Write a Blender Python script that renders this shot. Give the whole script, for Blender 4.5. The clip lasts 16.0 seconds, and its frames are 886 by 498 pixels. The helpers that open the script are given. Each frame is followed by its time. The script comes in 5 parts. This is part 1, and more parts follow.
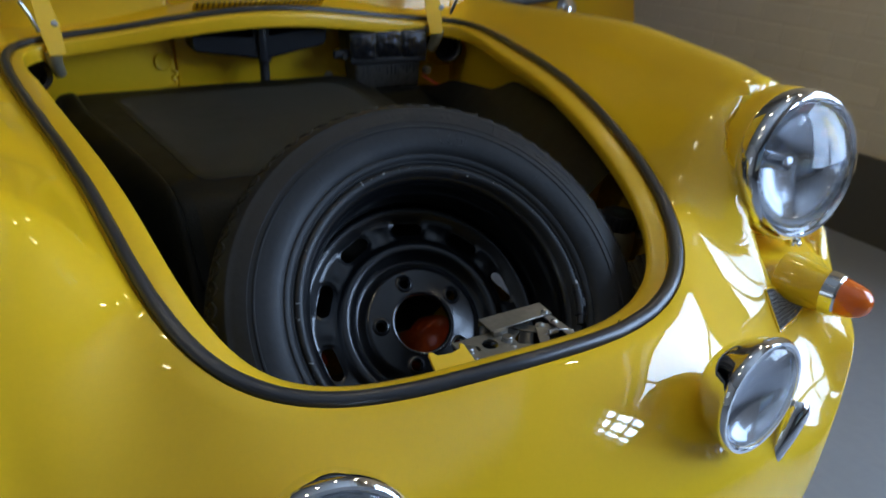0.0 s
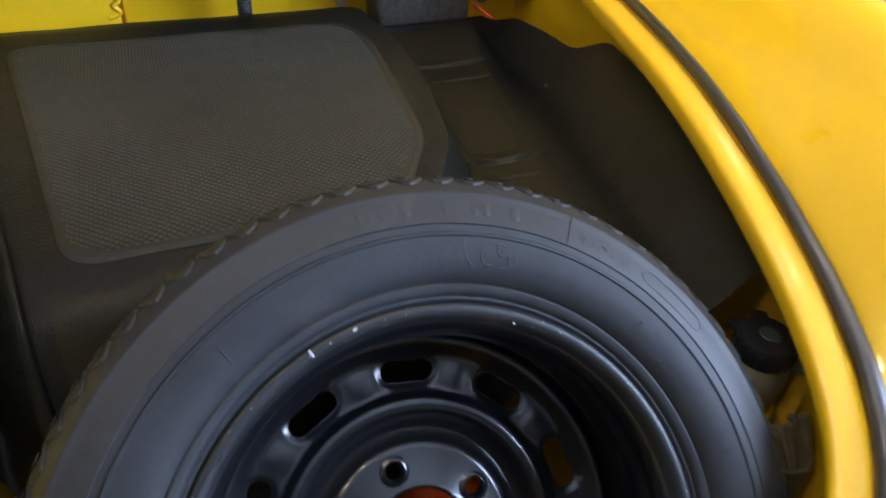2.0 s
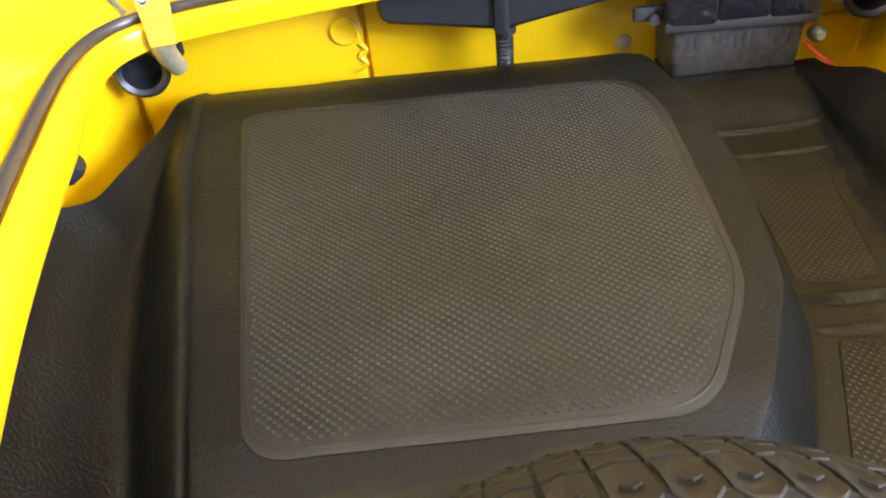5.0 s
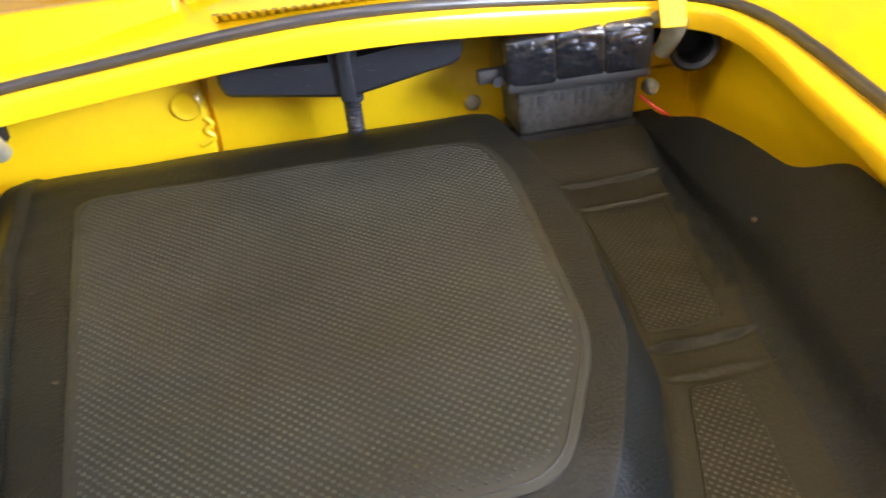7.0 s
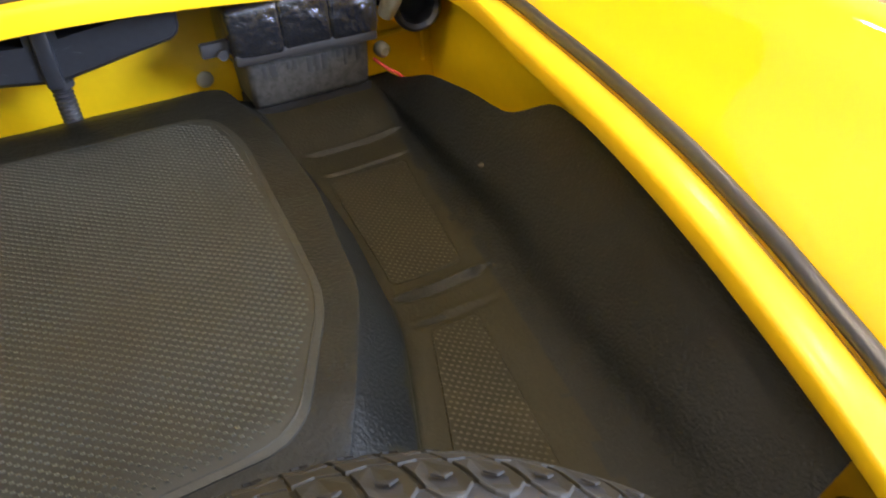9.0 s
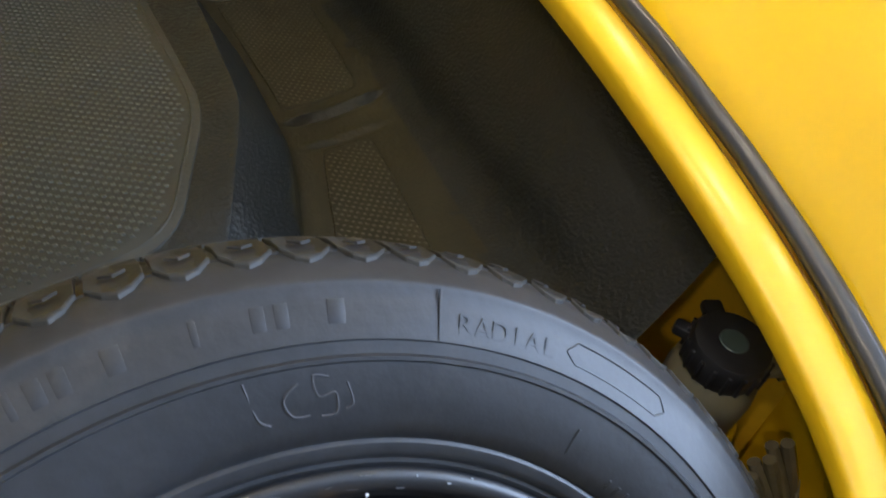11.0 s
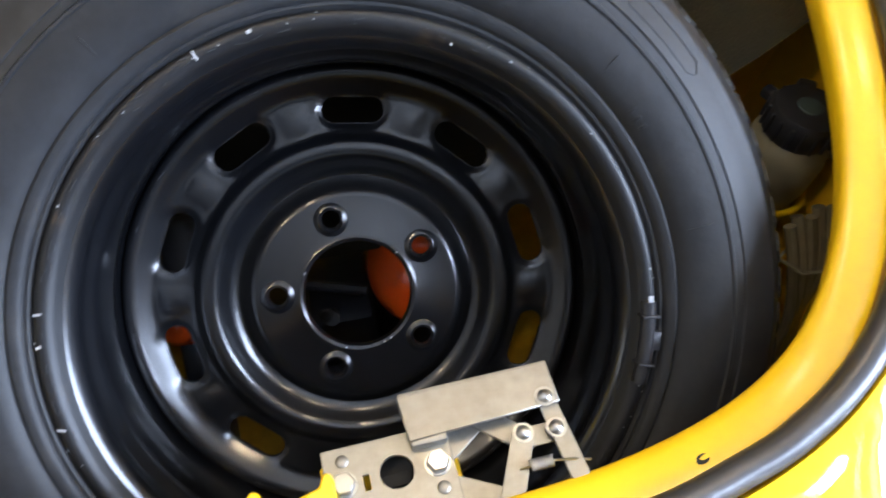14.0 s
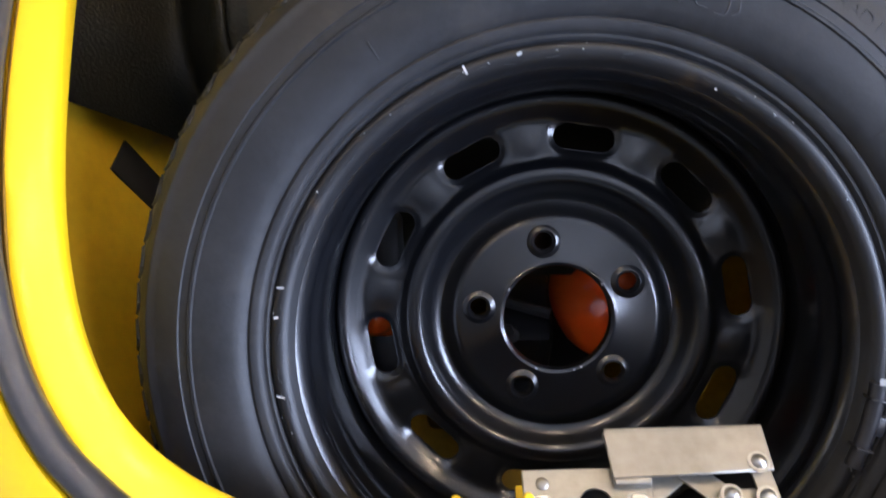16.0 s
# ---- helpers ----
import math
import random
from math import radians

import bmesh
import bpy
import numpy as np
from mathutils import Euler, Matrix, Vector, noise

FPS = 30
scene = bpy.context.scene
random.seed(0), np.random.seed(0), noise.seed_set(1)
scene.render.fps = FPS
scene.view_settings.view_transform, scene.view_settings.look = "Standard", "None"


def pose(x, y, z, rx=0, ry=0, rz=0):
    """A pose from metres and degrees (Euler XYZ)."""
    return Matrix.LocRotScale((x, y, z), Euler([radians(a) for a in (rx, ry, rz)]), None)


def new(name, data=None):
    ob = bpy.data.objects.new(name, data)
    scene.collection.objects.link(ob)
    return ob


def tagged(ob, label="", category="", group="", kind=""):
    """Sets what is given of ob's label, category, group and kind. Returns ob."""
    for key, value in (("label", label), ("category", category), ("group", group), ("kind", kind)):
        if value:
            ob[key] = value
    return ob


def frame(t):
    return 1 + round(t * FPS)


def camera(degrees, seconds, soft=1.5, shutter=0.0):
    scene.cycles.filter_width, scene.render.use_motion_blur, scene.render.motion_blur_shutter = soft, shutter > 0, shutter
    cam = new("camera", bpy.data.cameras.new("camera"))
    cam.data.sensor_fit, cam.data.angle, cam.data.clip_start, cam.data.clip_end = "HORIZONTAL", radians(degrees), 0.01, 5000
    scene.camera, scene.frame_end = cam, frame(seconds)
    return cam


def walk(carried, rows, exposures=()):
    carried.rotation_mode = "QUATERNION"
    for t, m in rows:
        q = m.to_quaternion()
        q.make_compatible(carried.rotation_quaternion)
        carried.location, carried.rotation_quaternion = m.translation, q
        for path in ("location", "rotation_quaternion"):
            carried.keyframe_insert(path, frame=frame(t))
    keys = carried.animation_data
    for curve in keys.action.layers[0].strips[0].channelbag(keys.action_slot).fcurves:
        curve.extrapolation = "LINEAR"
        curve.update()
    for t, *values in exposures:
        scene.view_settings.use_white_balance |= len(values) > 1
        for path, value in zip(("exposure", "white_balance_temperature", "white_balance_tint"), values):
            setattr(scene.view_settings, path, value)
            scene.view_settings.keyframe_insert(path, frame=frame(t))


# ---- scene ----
import functools

from mathutils.bvhtree import BVHTree

cam = camera(62.4, 16.0, soft=1.7, shutter=0.5)
Z0 = 0.50  # height of the spare wheel's hub above the floor
PATH = [
    (0.0, -0.4057, -0.8526, 1.0612, 65.04, -1.11, -26.60),
    (0.5, -0.2913, -0.7592, 1.1174, 57.32, -1.90, -21.96),
    (1.0, -0.1959, -0.6489, 1.1384, 56.07, -2.22, -18.87),
    (1.5, -0.1537, -0.4826, 1.1205, 56.62, -2.95, -21.22),
    (2.0, -0.1348, -0.3477, 1.0979, 53.57, -2.03, -20.84),
    (2.5, -0.0695, -0.2264, 1.0882, 52.19, -0.09, -14.44),
    (3.0, -0.0375, -0.1581, 1.0722, 52.76, 2.01, -5.97),
    (3.5, -0.0567, -0.1339, 1.0653, 51.80, 2.22, -4.24),
    (3.7, -0.0692, -0.1218, 1.0613, 51.30, 3.16, -3.82),
    (5.8, -0.0967, -0.0477, 1.0888, 55.53, 5.80, -3.24),
    (6.0, -0.0846, -0.0461, 1.0861, 55.89, 5.44, -4.85),
    (6.5, -0.0669, -0.0417, 1.0849, 56.20, 5.29, -8.33),
    (7.0, -0.0487, -0.0399, 1.0851, 56.47, 4.55, -12.34),
    (7.5, -0.0287, -0.0385, 1.0816, 56.15, 4.83, -17.26),
    (8.0, -0.0115, -0.0460, 1.0800, 55.76, 4.51, -21.88),
    (8.5, 0.0016, -0.0590, 1.0788, 55.13, 3.23, -25.63),
    (9.0, 0.0103, -0.0728, 1.0710, 53.74, 2.56, -29.32),
    (9.5, 0.0112, -0.0817, 1.0586, 51.40, 1.87, -31.07),
    (10.0, 0.0213, -0.1065, 1.0405, 49.22, 1.39, -32.81),
    (10.2, 0.0180, -0.1041, 1.0329, 48.55, 0.05, -33.51),
    (12.3, 0.0345, -0.2124, 1.0151, 40.14, -1.96, -33.03),
    (12.5, 0.0326, -0.2431, 1.0132, 40.75, -0.94, -31.02),
    (13.0, 0.0215, -0.3025, 1.0136, 41.06, -0.85, -24.55),
    (13.5, 0.0032, -0.3440, 1.0002, 40.56, -0.33, -17.47),
    (14.0, -0.0003, -0.3601, 0.9893, 39.27, 0.25, -11.58),
    (14.5, -0.0170, -0.3661, 0.9848, 37.95, 0.99, -6.56),
    (15.0, -0.0153, -0.3732, 0.9809, 37.09, 1.77, -4.09),
    (15.5, -0.0411, -0.3671, 0.9936, 37.76, 3.15, 0.62),
    (16.0, -0.0669, -0.3557, 0.9993, 40.78, 1.67, 2.10),
]
STOPS = [(0.0, -2.4, 6000, 5), (0.5, -2.35, 6000, 5), (1.0, -2.05, 6200, 8), (1.5, -1.1, 6300, 10), (2.0, -0.5, 6300, 13), (2.5, 0.1, 6900, 12), (3.0, 0.50, 7500, 13), (4.0, 0.58, 7500, 15),
         (7.0, 0.54, 7150, 16), (9.0, 0.33, 6950, 15), (10.0, 0.04, 6400, 9), (12.0, -0.50, 6400, 10), (13.0, -0.48, 6700, 11), (14.0, -0.26, 6900, 12), (14.5, -0.18, 6850, 14), (16.0, -0.52, 6800, 18)]
walk(cam, [(t, pose(x, y, z, rx, ry, rz)) for t, x, y, z, rx, ry, rz in PATH], STOPS)

# ---- light ----
world = bpy.data.worlds.new("daylight")
scene.world = world
world.use_nodes = True
wn = world.node_tree.nodes
sky = wn.new("ShaderNodeTexSky")
sky.sky_type, sky.sun_disc, sky.sun_elevation, sky.sun_rotation = "NISHITA", False, radians(40), radians(60)
wn["Background"].inputs["Strength"].default_value = 0.12
world.node_tree.links.new(sky.outputs[0], wn["Background"].inputs[0])


def window_light(name, centre, turn, width, height, watts, colour):
    """An area lamp in a window's opening, for the sky's light."""
    data = bpy.data.lights.new(name, "AREA")
    data.shape, data.size, data.size_y, data.energy, data.color = "RECTANGLE", width, height, watts, colour
    ob = new(name, data)
    ob.matrix_world = pose(*centre, *turn)
    return ob


SKYLIGHT = (0.54, 0.70, 1.0)
window_light("daylight_side", (2.26, -1.125, 1.325), (0, 90, 0), 1.67, 1.27, 440, SKYLIGHT)
window_light("daylight_corner", (2.26, -2.26, 2.15), (0, 90, 0), 0.72, 0.72, 280, SKYLIGHT)
window_light("daylight_front", (0.3, -6.76, 1.65), (90, 0, 0), 3.36, 1.96, 2, SKYLIGHT)
window_light("daylight_left", (-4.86, -1.1, 1.7), (0, -90, 0), 0.96, 0.96, 18, (0.80, 0.88, 1.0))

LAMP_WATTS = 20

# ---- materials ----


def links_of(m):
    return m.node_tree.nodes, m.node_tree.links


def surface(name, colour, rough=0.5, metal=0.0, vary=0.15, grain=60.0, bump=0.1, blotch=6.0, coat=0.0, stain=None, stain_at=0.62, spread=0.12, depth=0.002, coat_rough=0.04, island=0.0, spec=0.5, coat_ior=1.5):
    """A worn real surface: colour varied at two scales, uneven gloss and fine relief."""
    m = bpy.data.materials.new(name)
    m.use_nodes = True
    n, l = links_of(m)
    b = n["Principled BSDF"]
    b.inputs["Metallic"].default_value = metal
    b.inputs["Coat Weight"].default_value = coat
    b.inputs["Specular IOR Level"].default_value = spec
    b.inputs["Coat Roughness"].default_value = coat_rough
    b.inputs["Coat IOR"].default_value = coat_ior
    co = n.new("ShaderNodeTexCoord")
    big, small = n.new("ShaderNodeTexNoise"), n.new("ShaderNodeTexNoise")
    big.inputs["Scale"].default_value, big.inputs["Detail"].default_value = blotch, 5
    small.inputs["Scale"].default_value, small.inputs["Detail"].default_value = grain, 4
    for t in (big, small):
        l.new(co.outputs["Object"], t.inputs["Vector"])
    mix = n.new("ShaderNodeMath")
    mix.operation = "MULTIPLY_ADD"
    mix.inputs[1].default_value = 0.6
    l.new(big.outputs["Fac"], mix.inputs[0])
    half = n.new("ShaderNodeMath")
    half.operation = "MULTIPLY"
    half.inputs[1].default_value = 0.4
    l.new(small.outputs["Fac"], half.inputs[0])
    l.new(half.outputs[0], mix.inputs[2])
    ramp = n.new("ShaderNodeValToRGB")
    e = ramp.color_ramp.elements
    e[0].position, e[1].position = 0.3, 0.7
    e[0].color = (*[c * (1 - vary) for c in colour], 1)
    e[1].color = (*[min(1, c * (1 + vary)) for c in colour], 1)
    l.new(mix.outputs[0], ramp.inputs[0])
    out = ramp.outputs[0]
    if island:
        geo, isl = n.new("ShaderNodeObjectInfo"), n.new("ShaderNodeHueSaturation")
        mr = n.new("ShaderNodeMapRange")
        mr.inputs[3].default_value, mr.inputs[4].default_value = 1 - island, 1 + island
        l.new(geo.outputs["Random"], mr.inputs[0])
        l.new(mr.outputs[0], isl.inputs["Value"])
        l.new(out, isl.inputs["Color"])
        out = isl.outputs[0]
    if stain:
        st, sr, sm = n.new("ShaderNodeTexNoise"), n.new("ShaderNodeMapRange"), n.new("ShaderNodeMix")
        st.inputs["Scale"].default_value, st.inputs["Detail"].default_value, st.inputs["Roughness"].default_value = blotch * 1.7, 8, 0.65
        l.new(co.outputs["Object"], st.inputs["Vector"])
        sr.inputs[1].default_value, sr.inputs[2].default_value = stain_at, stain_at + spread
        l.new(st.outputs["Fac"], sr.inputs[0])
        sm.data_type = "RGBA"
        l.new(sr.outputs[0], sm.inputs[0])
        l.new(out, sm.inputs[6])
        sm.inputs[7].default_value = (*stain, 1)
        out = sm.outputs[2]
    l.new(out, b.inputs["Base Color"])
    rr = n.new("ShaderNodeMapRange")
    rr.inputs[3].default_value, rr.inputs[4].default_value = max(0.02, rough * 0.8), min(1, rough * 1.2)
    l.new(mix.outputs[0], rr.inputs[0])
    l.new(rr.outputs[0], b.inputs["Roughness"])
    if bump:
        bp = n.new("ShaderNodeBump")
        bp.inputs["Strength"].default_value, bp.inputs["Distance"].default_value = bump, depth
        l.new(small.outputs["Fac"], bp.inputs["Height"])
        l.new(bp.outputs[0], b.inputs["Normal"])
    return m


def clear(name, colour, rough=0.02, ior=1.45):
    m = bpy.data.materials.new(name)
    m.use_nodes = True
    b = m.node_tree.nodes["Principled BSDF"]
    b.inputs["Base Color"].default_value = (*colour, 1)
    b.inputs["Roughness"].default_value, b.inputs["IOR"].default_value = rough, ior
    b.inputs["Transmission Weight"].default_value = 1
    return m


YELLOW = (0.92, 0.57, 0.010)
M_PAINT = surface("yellow_paint", YELLOW, 0.5, vary=0.03, grain=180, bump=0.012, blotch=3, coat=1.0, coat_rough=0.025, spec=0.08, coat_ior=1.62)
M_PAINT_IN = surface("yellow_inner_paint", YELLOW, 0.36, vary=0.05, grain=90, bump=0.06, blotch=5, coat=0.5, coat_rough=0.15)
M_LIP = surface("yellow_lip_paint", YELLOW, 0.42, vary=0.06, grain=120, bump=0.05, blotch=8, coat=0.5, coat_rough=0.22, stain=(0.25, 0.10, 0.02), stain_at=0.74, spread=0.05)
M_WORN = surface("rusty_worn_paint", (0.34, 0.17, 0.02), 0.6, vary=0.4, grain=300, bump=0.2, blotch=40)
M_SEAL = surface("rubber_seal", (0.032, 0.032, 0.035), 0.33, vary=0.25, grain=160, bump=0.12, blotch=12, spec=0.7)
M_TYRE = surface("tyre_rubber", (0.0135, 0.0145, 0.0165), 0.52, vary=0.4, grain=140, bump=0.14, blotch=13, stain=(0.026, 0.0255, 0.0255), stain_at=0.56, spread=0.16, spec=0.36)
M_TREAD = surface("tread_rubber", (0.021, 0.0207, 0.0185), 0.62, vary=0.3, grain=150, bump=0.2, blotch=15, spec=0.28)
M_RIM = surface("black_wheel_enamel", (0.0034, 0.0039, 0.0052), 0.36, vary=0.35, grain=70, bump=0.08, blotch=9, coat=0.95, coat_rough=0.17, spec=0.18)
M_FLANGE = surface("worn_wheel_enamel", (0.0050, 0.0056, 0.0070), 0.47, vary=0.35, grain=90, bump=0.12, blotch=16, stain=(0.030, 0.019, 0.011), stain_at=0.60, spread=0.10, spec=0.5)
M_CHIP = surface("bare_steel_chip", (0.40, 0.41, 0.43), 0.45, vary=0.1, bump=0.05)
M_PAD = surface("worn_mat_panel", (0.0108, 0.0123, 0.0102), 0.50, vary=0.45, grain=240, bump=0.25, blotch=9, stain=(0.0064, 0.0067, 0.0054), stain_at=0.58, spread=0.14, spec=0.40)
M_MAT = surface("black_rubber_mat", (0.0045, 0.0053, 0.0046), 0.48, vary=0.6, grain=300, bump=0.5, blotch=8, stain=(0.0090, 0.0091, 0.0070), stain_at=0.61, spread=0.18, spec=0.23, depth=0.003)
# the body's yellow, darkened for the shade under the spare wheel
M_FLOORPAN = surface("shaded_yellow_pan", (0.40, 0.25, 0.012), 0.6, vary=0.35, grain=90, bump=0.2, blotch=12)
M_FOOT = surface("dusty_brown_mat", (0.0142, 0.0125, 0.0058), 0.50, vary=0.45, grain=260, bump=0.35, blotch=9, stain=(0.027, 0.0225, 0.0105), stain_at=0.58, spread=0.18, spec=0.2)
M_NUB = surface("worn_mat_studs", (0.032, 0.035, 0.031), 0.42, vary=0.6, grain=300, bump=0.1, blotch=7, spec=0.45)
M_NUB_FOOT = surface("dusty_mat_studs", (0.034, 0.027, 0.015), 0.42, vary=0.5, grain=300, bump=0.1, blotch=12, spec=0.45)
M_DIRT = surface("dusty_dirt", (0.045, 0.032, 0.016), 0.9, vary=0.4, grain=300, bump=0.5)
# yellow made darker to hold the shade on the inner side panels
M_PAINT_SHADED = surface("shaded_yellow_paint", (0.60, 0.36, 0.012), 0.55, vary=0.15, grain=90, bump=0.1, blotch=10, coat=0.2, coat_rough=0.3)
M_STEEL = surface("brushed_zinc_steel", (0.31, 0.295, 0.26), 0.42, metal=0.85, vary=0.22, grain=140, bump=0.12, blotch=22)
M_BOLT = surface("bright_bolt_steel", (0.46, 0.46, 0.45), 0.28, metal=1.0, vary=0.12, grain=200, bump=0.06)
M_CHROME = surface("chrome", (0.86, 0.86, 0.87), 0.045, metal=1.0, vary=0.02, bump=0.0)
M_REFLECTOR = surface("silvered_reflector", (0.82, 0.84, 0.87), 0.14, metal=1.0, vary=0.06, bump=0.05)
M_LENS = clear("clear_glass", (0.97, 0.98, 1.0))
M_FLUTED = clear("fluted_lamp_glass", (0.96, 0.97, 1.0), 0.03)
M_AMBER = surface("orange_plastic_lens", (0.85, 0.16, 0.01), 0.15, vary=0.06, bump=0.02, coat=0.8)
M_RED = surface("orange_red_enamel", (0.90, 0.11, 0.015), 0.22, vary=0.06, bump=0.02, coat=1.0)
M_BLACK = surface("black_plastic", (0.020, 0.021, 0.025), 0.38, vary=0.25, grain=130, bump=0.12, blotch=12)
M_DARK = surface("dark_gap", (0.006, 0.006, 0.006), 0.8, vary=0.2, bump=0.05)
M_CASE = surface("grey_battery_case", (0.052, 0.052, 0.050), 0.5, vary=0.5, grain=120, bump=0.3, blotch=60, stain=(0.020, 0.020, 0.019), stain_at=0.5, spread=0.2)
M_FOIL = surface("black_battery_cover", (0.012, 0.013, 0.017), 0.11, vary=0.3, grain=48, bump=1.0, blotch=14, depth=0.008, coat=0.8)
M_STRAP = surface("grey_strap", (0.034, 0.035, 0.039), 0.5, vary=0.2, grain=120, bump=0.1)
M_TANK = surface("milky_plastic", (0.20, 0.18, 0.12), 0.45, vary=0.2, grain=60, bump=0.05, blotch=14)
M_PIPE = surface("clear_hose_plastic", (0.15, 0.13, 0.085), 0.25, vary=0.2, bump=0.03)
M_WIRE = surface("red_wire_sheath", (0.60, 0.05, 0.02), 0.4, vary=0.1, bump=0.02)
M_GREASE = surface("greased_spring_steel", (0.40, 0.37, 0.26), 0.35, metal=0.5, vary=0.3, grain=90, bump=0.2)
M_MESH = surface("dull_mesh_metal", (0.45, 0.44, 0.43), 0.45, metal=0.3, vary=0.2, bump=0.1)
M_FLOOR = surface("grey_screed_floor", (0.30, 0.30, 0.31), 0.42, vary=0.08, grain=45, bump=0.05, blotch=1.6)
M_BRICK = surface("cream_painted_brick", (0.74, 0.66, 0.56), 0.6, vary=0.05, grain=60, bump=0.25, blotch=3, island=0.025)
M_JOINT = surface("cream_painted_joint", (0.72, 0.64, 0.54), 0.75, vary=0.05, grain=80, bump=0.3, blotch=3)
# dark only to weaken reflections; the wall that has it stays out of view
M_UNSEEN_WALL = surface("dark_unseen_wall", (0.16, 0.15, 0.14), 0.7, vary=0.06, grain=40, bump=0.1, blotch=1.5)
# the shade inside the cowl slots, put into a darker yellow
M_SLOT_SHADE = surface("slot_shade_yellow", (0.26, 0.15, 0.012), 0.7, vary=0.3, bump=0.1)
M_KNOB = surface("pale_plastic_knob", (0.48, 0.42, 0.30), 0.45, vary=0.1, bump=0.05)
M_WALL = surface("cream_wall_paint", (0.66, 0.60, 0.52), 0.65, vary=0.05, grain=40, bump=0.1, blotch=1.5)
M_PLINTH = surface("dark_grey_plinth_paint", (0.085, 0.08, 0.08), 0.45, vary=0.12, grain=50, bump=0.1, blotch=2)
M_CEIL = surface("white_ceiling_paint", (0.74, 0.73, 0.70), 0.8, vary=0.03, grain=40, bump=0.1, blotch=1)
M_FRAME = surface("dark_window_frame", (0.08, 0.075, 0.07), 0.4, vary=0.1, bump=0.05)
M_LAMP = bpy.data.materials.new("lamp_glow")
M_LAMP.use_nodes = True
lb = M_LAMP.node_tree.nodes["Principled BSDF"]
lb.inputs["Emission Color"].default_value, lb.inputs["Emission Strength"].default_value = (1.0, 0.82, 0.58, 1), 60.0

# ---- building tools ----
ORIGIN = {}


def thing(name, base, label, category, group="", kind=""):
    """A top-level thing: an Empty at its base, given in the car's own heights."""
    ob = new(name)
    ob.empty_display_size = 0.05
    ob.location = Vector(base) + Vector((0, 0, Z0))
    ORIGIN[ob.name] = Vector(ob.location)
    return tagged(ob, label, category, group, kind)


def mesh_of(bm, name, material, shift, smooth=40):
    bmesh.ops.translate(bm, verts=bm.verts, vec=shift)
    bmesh.ops.recalc_face_normals(bm, faces=bm.faces)
    me = bpy.data.meshes.new(name)
    bm.to_mesh(me)
    bm.free()
    me.materials.append(material)
    if smooth:
        me.shade_smooth()
        me.set_sharp_from_angle(angle=radians(smooth))
    return me


def part(name, bm, material, parent, label="", smooth=40, kind=""):
    """Links a bmesh as one mesh under a thing or a part."""
    o = ORIGIN[parent.name]
    ob = new(name, mesh_of(bm, name, material, Vector((0, 0, Z0)) - o, smooth))
    ob.parent = parent
    ORIGIN[ob.name] = o
    return tagged(ob, label, kind=kind)


def solo(name, bm, material, base, label, category, kind="", smooth=40, group=""):
    """A thing of one mesh, its origin at its base."""
    b = Vector(base) + Vector((0, 0, Z0))
    ob = new(name, mesh_of(bm, name, material, Vector((0, 0, Z0)) - b, smooth))
    ob.location = b
    ORIGIN[ob.name] = b
    return tagged(ob, label, category, group, kind)


def grid_mesh(rows, closed_u=False, closed_v=False):
    """A bmesh from rows of points; u runs along a row."""
    bm = bmesh.new()
    vs = [[bm.verts.new(p) for p in r] for r in rows]
    nr, nc = len(vs), len(vs[0])
    for i in range(nr if closed_v else nr - 1):
        for j in range(nc if closed_u else nc - 1):
            bm.faces.new((vs[i][j], vs[i][(j + 1) % nc], vs[(i + 1) % nr][(j + 1) % nc], vs[(i + 1) % nr][j]))
    return bm


def join(*bms):
    out = bms[0]
    for b in bms[1:]:
        me = bpy.data.meshes.new("t")
        b.to_mesh(me)
        b.free()
        out.from_mesh(me)
        bpy.data.meshes.remove(me)
    return out


def box(cx, cy, cz, sx, sy, sz, bevel=0.003, m=None, seg=2):
    bm = bmesh.new()
    bmesh.ops.create_cube(bm, size=1)
    bmesh.ops.scale(bm, verts=bm.verts, vec=(sx, sy, sz))
    if bevel:
        bmesh.ops.bevel(bm, geom=bm.edges[:], offset=bevel, segments=seg, affect="EDGES", profile=0.5)
    if m is not None:
        bmesh.ops.transform(bm, verts=bm.verts, matrix=m)
    bmesh.ops.translate(bm, verts=bm.verts, vec=(cx, cy, cz))
    return bm


def lathe(profile, m, seg=64, closed=False):
    """Turns a profile of (radius, height) about the local z axis of m."""
    rows = []
    for r, h in profile:
        rows.append([m @ Vector((max(r, 1e-5) * math.cos(2 * math.pi * k / seg), max(r, 1e-5) * math.sin(2 * math.pi * k / seg), h)) for k in range(seg)])
    bm = grid_mesh(rows, closed_u=True, closed_v=closed)
    bmesh.ops.remove_doubles(bm, verts=bm.verts, dist=2e-5)
    return bm


def smooth_line(pts, n, closed=False):
    """Catmull-Rom through the points, n steps a span."""
    P = [Vector(p) for p in pts]
    k = len(P)
    out = []
    for i in range(k if closed else k - 1):
        a, b, c, d = (P[(i + j) % k] if closed else P[min(max(i + j, 0), k - 1)] for j in (-1, 0, 1, 2))
        for s in range(n):
            u = s / n
            out.append(0.5 * (2 * b + (c - a) * u + (2 * a - 5 * b + 4 * c - d) * u * u + (3 * b - a - 3 * c + d) * u ** 3))
    if not closed:
        out.append(P[-1])
    return out


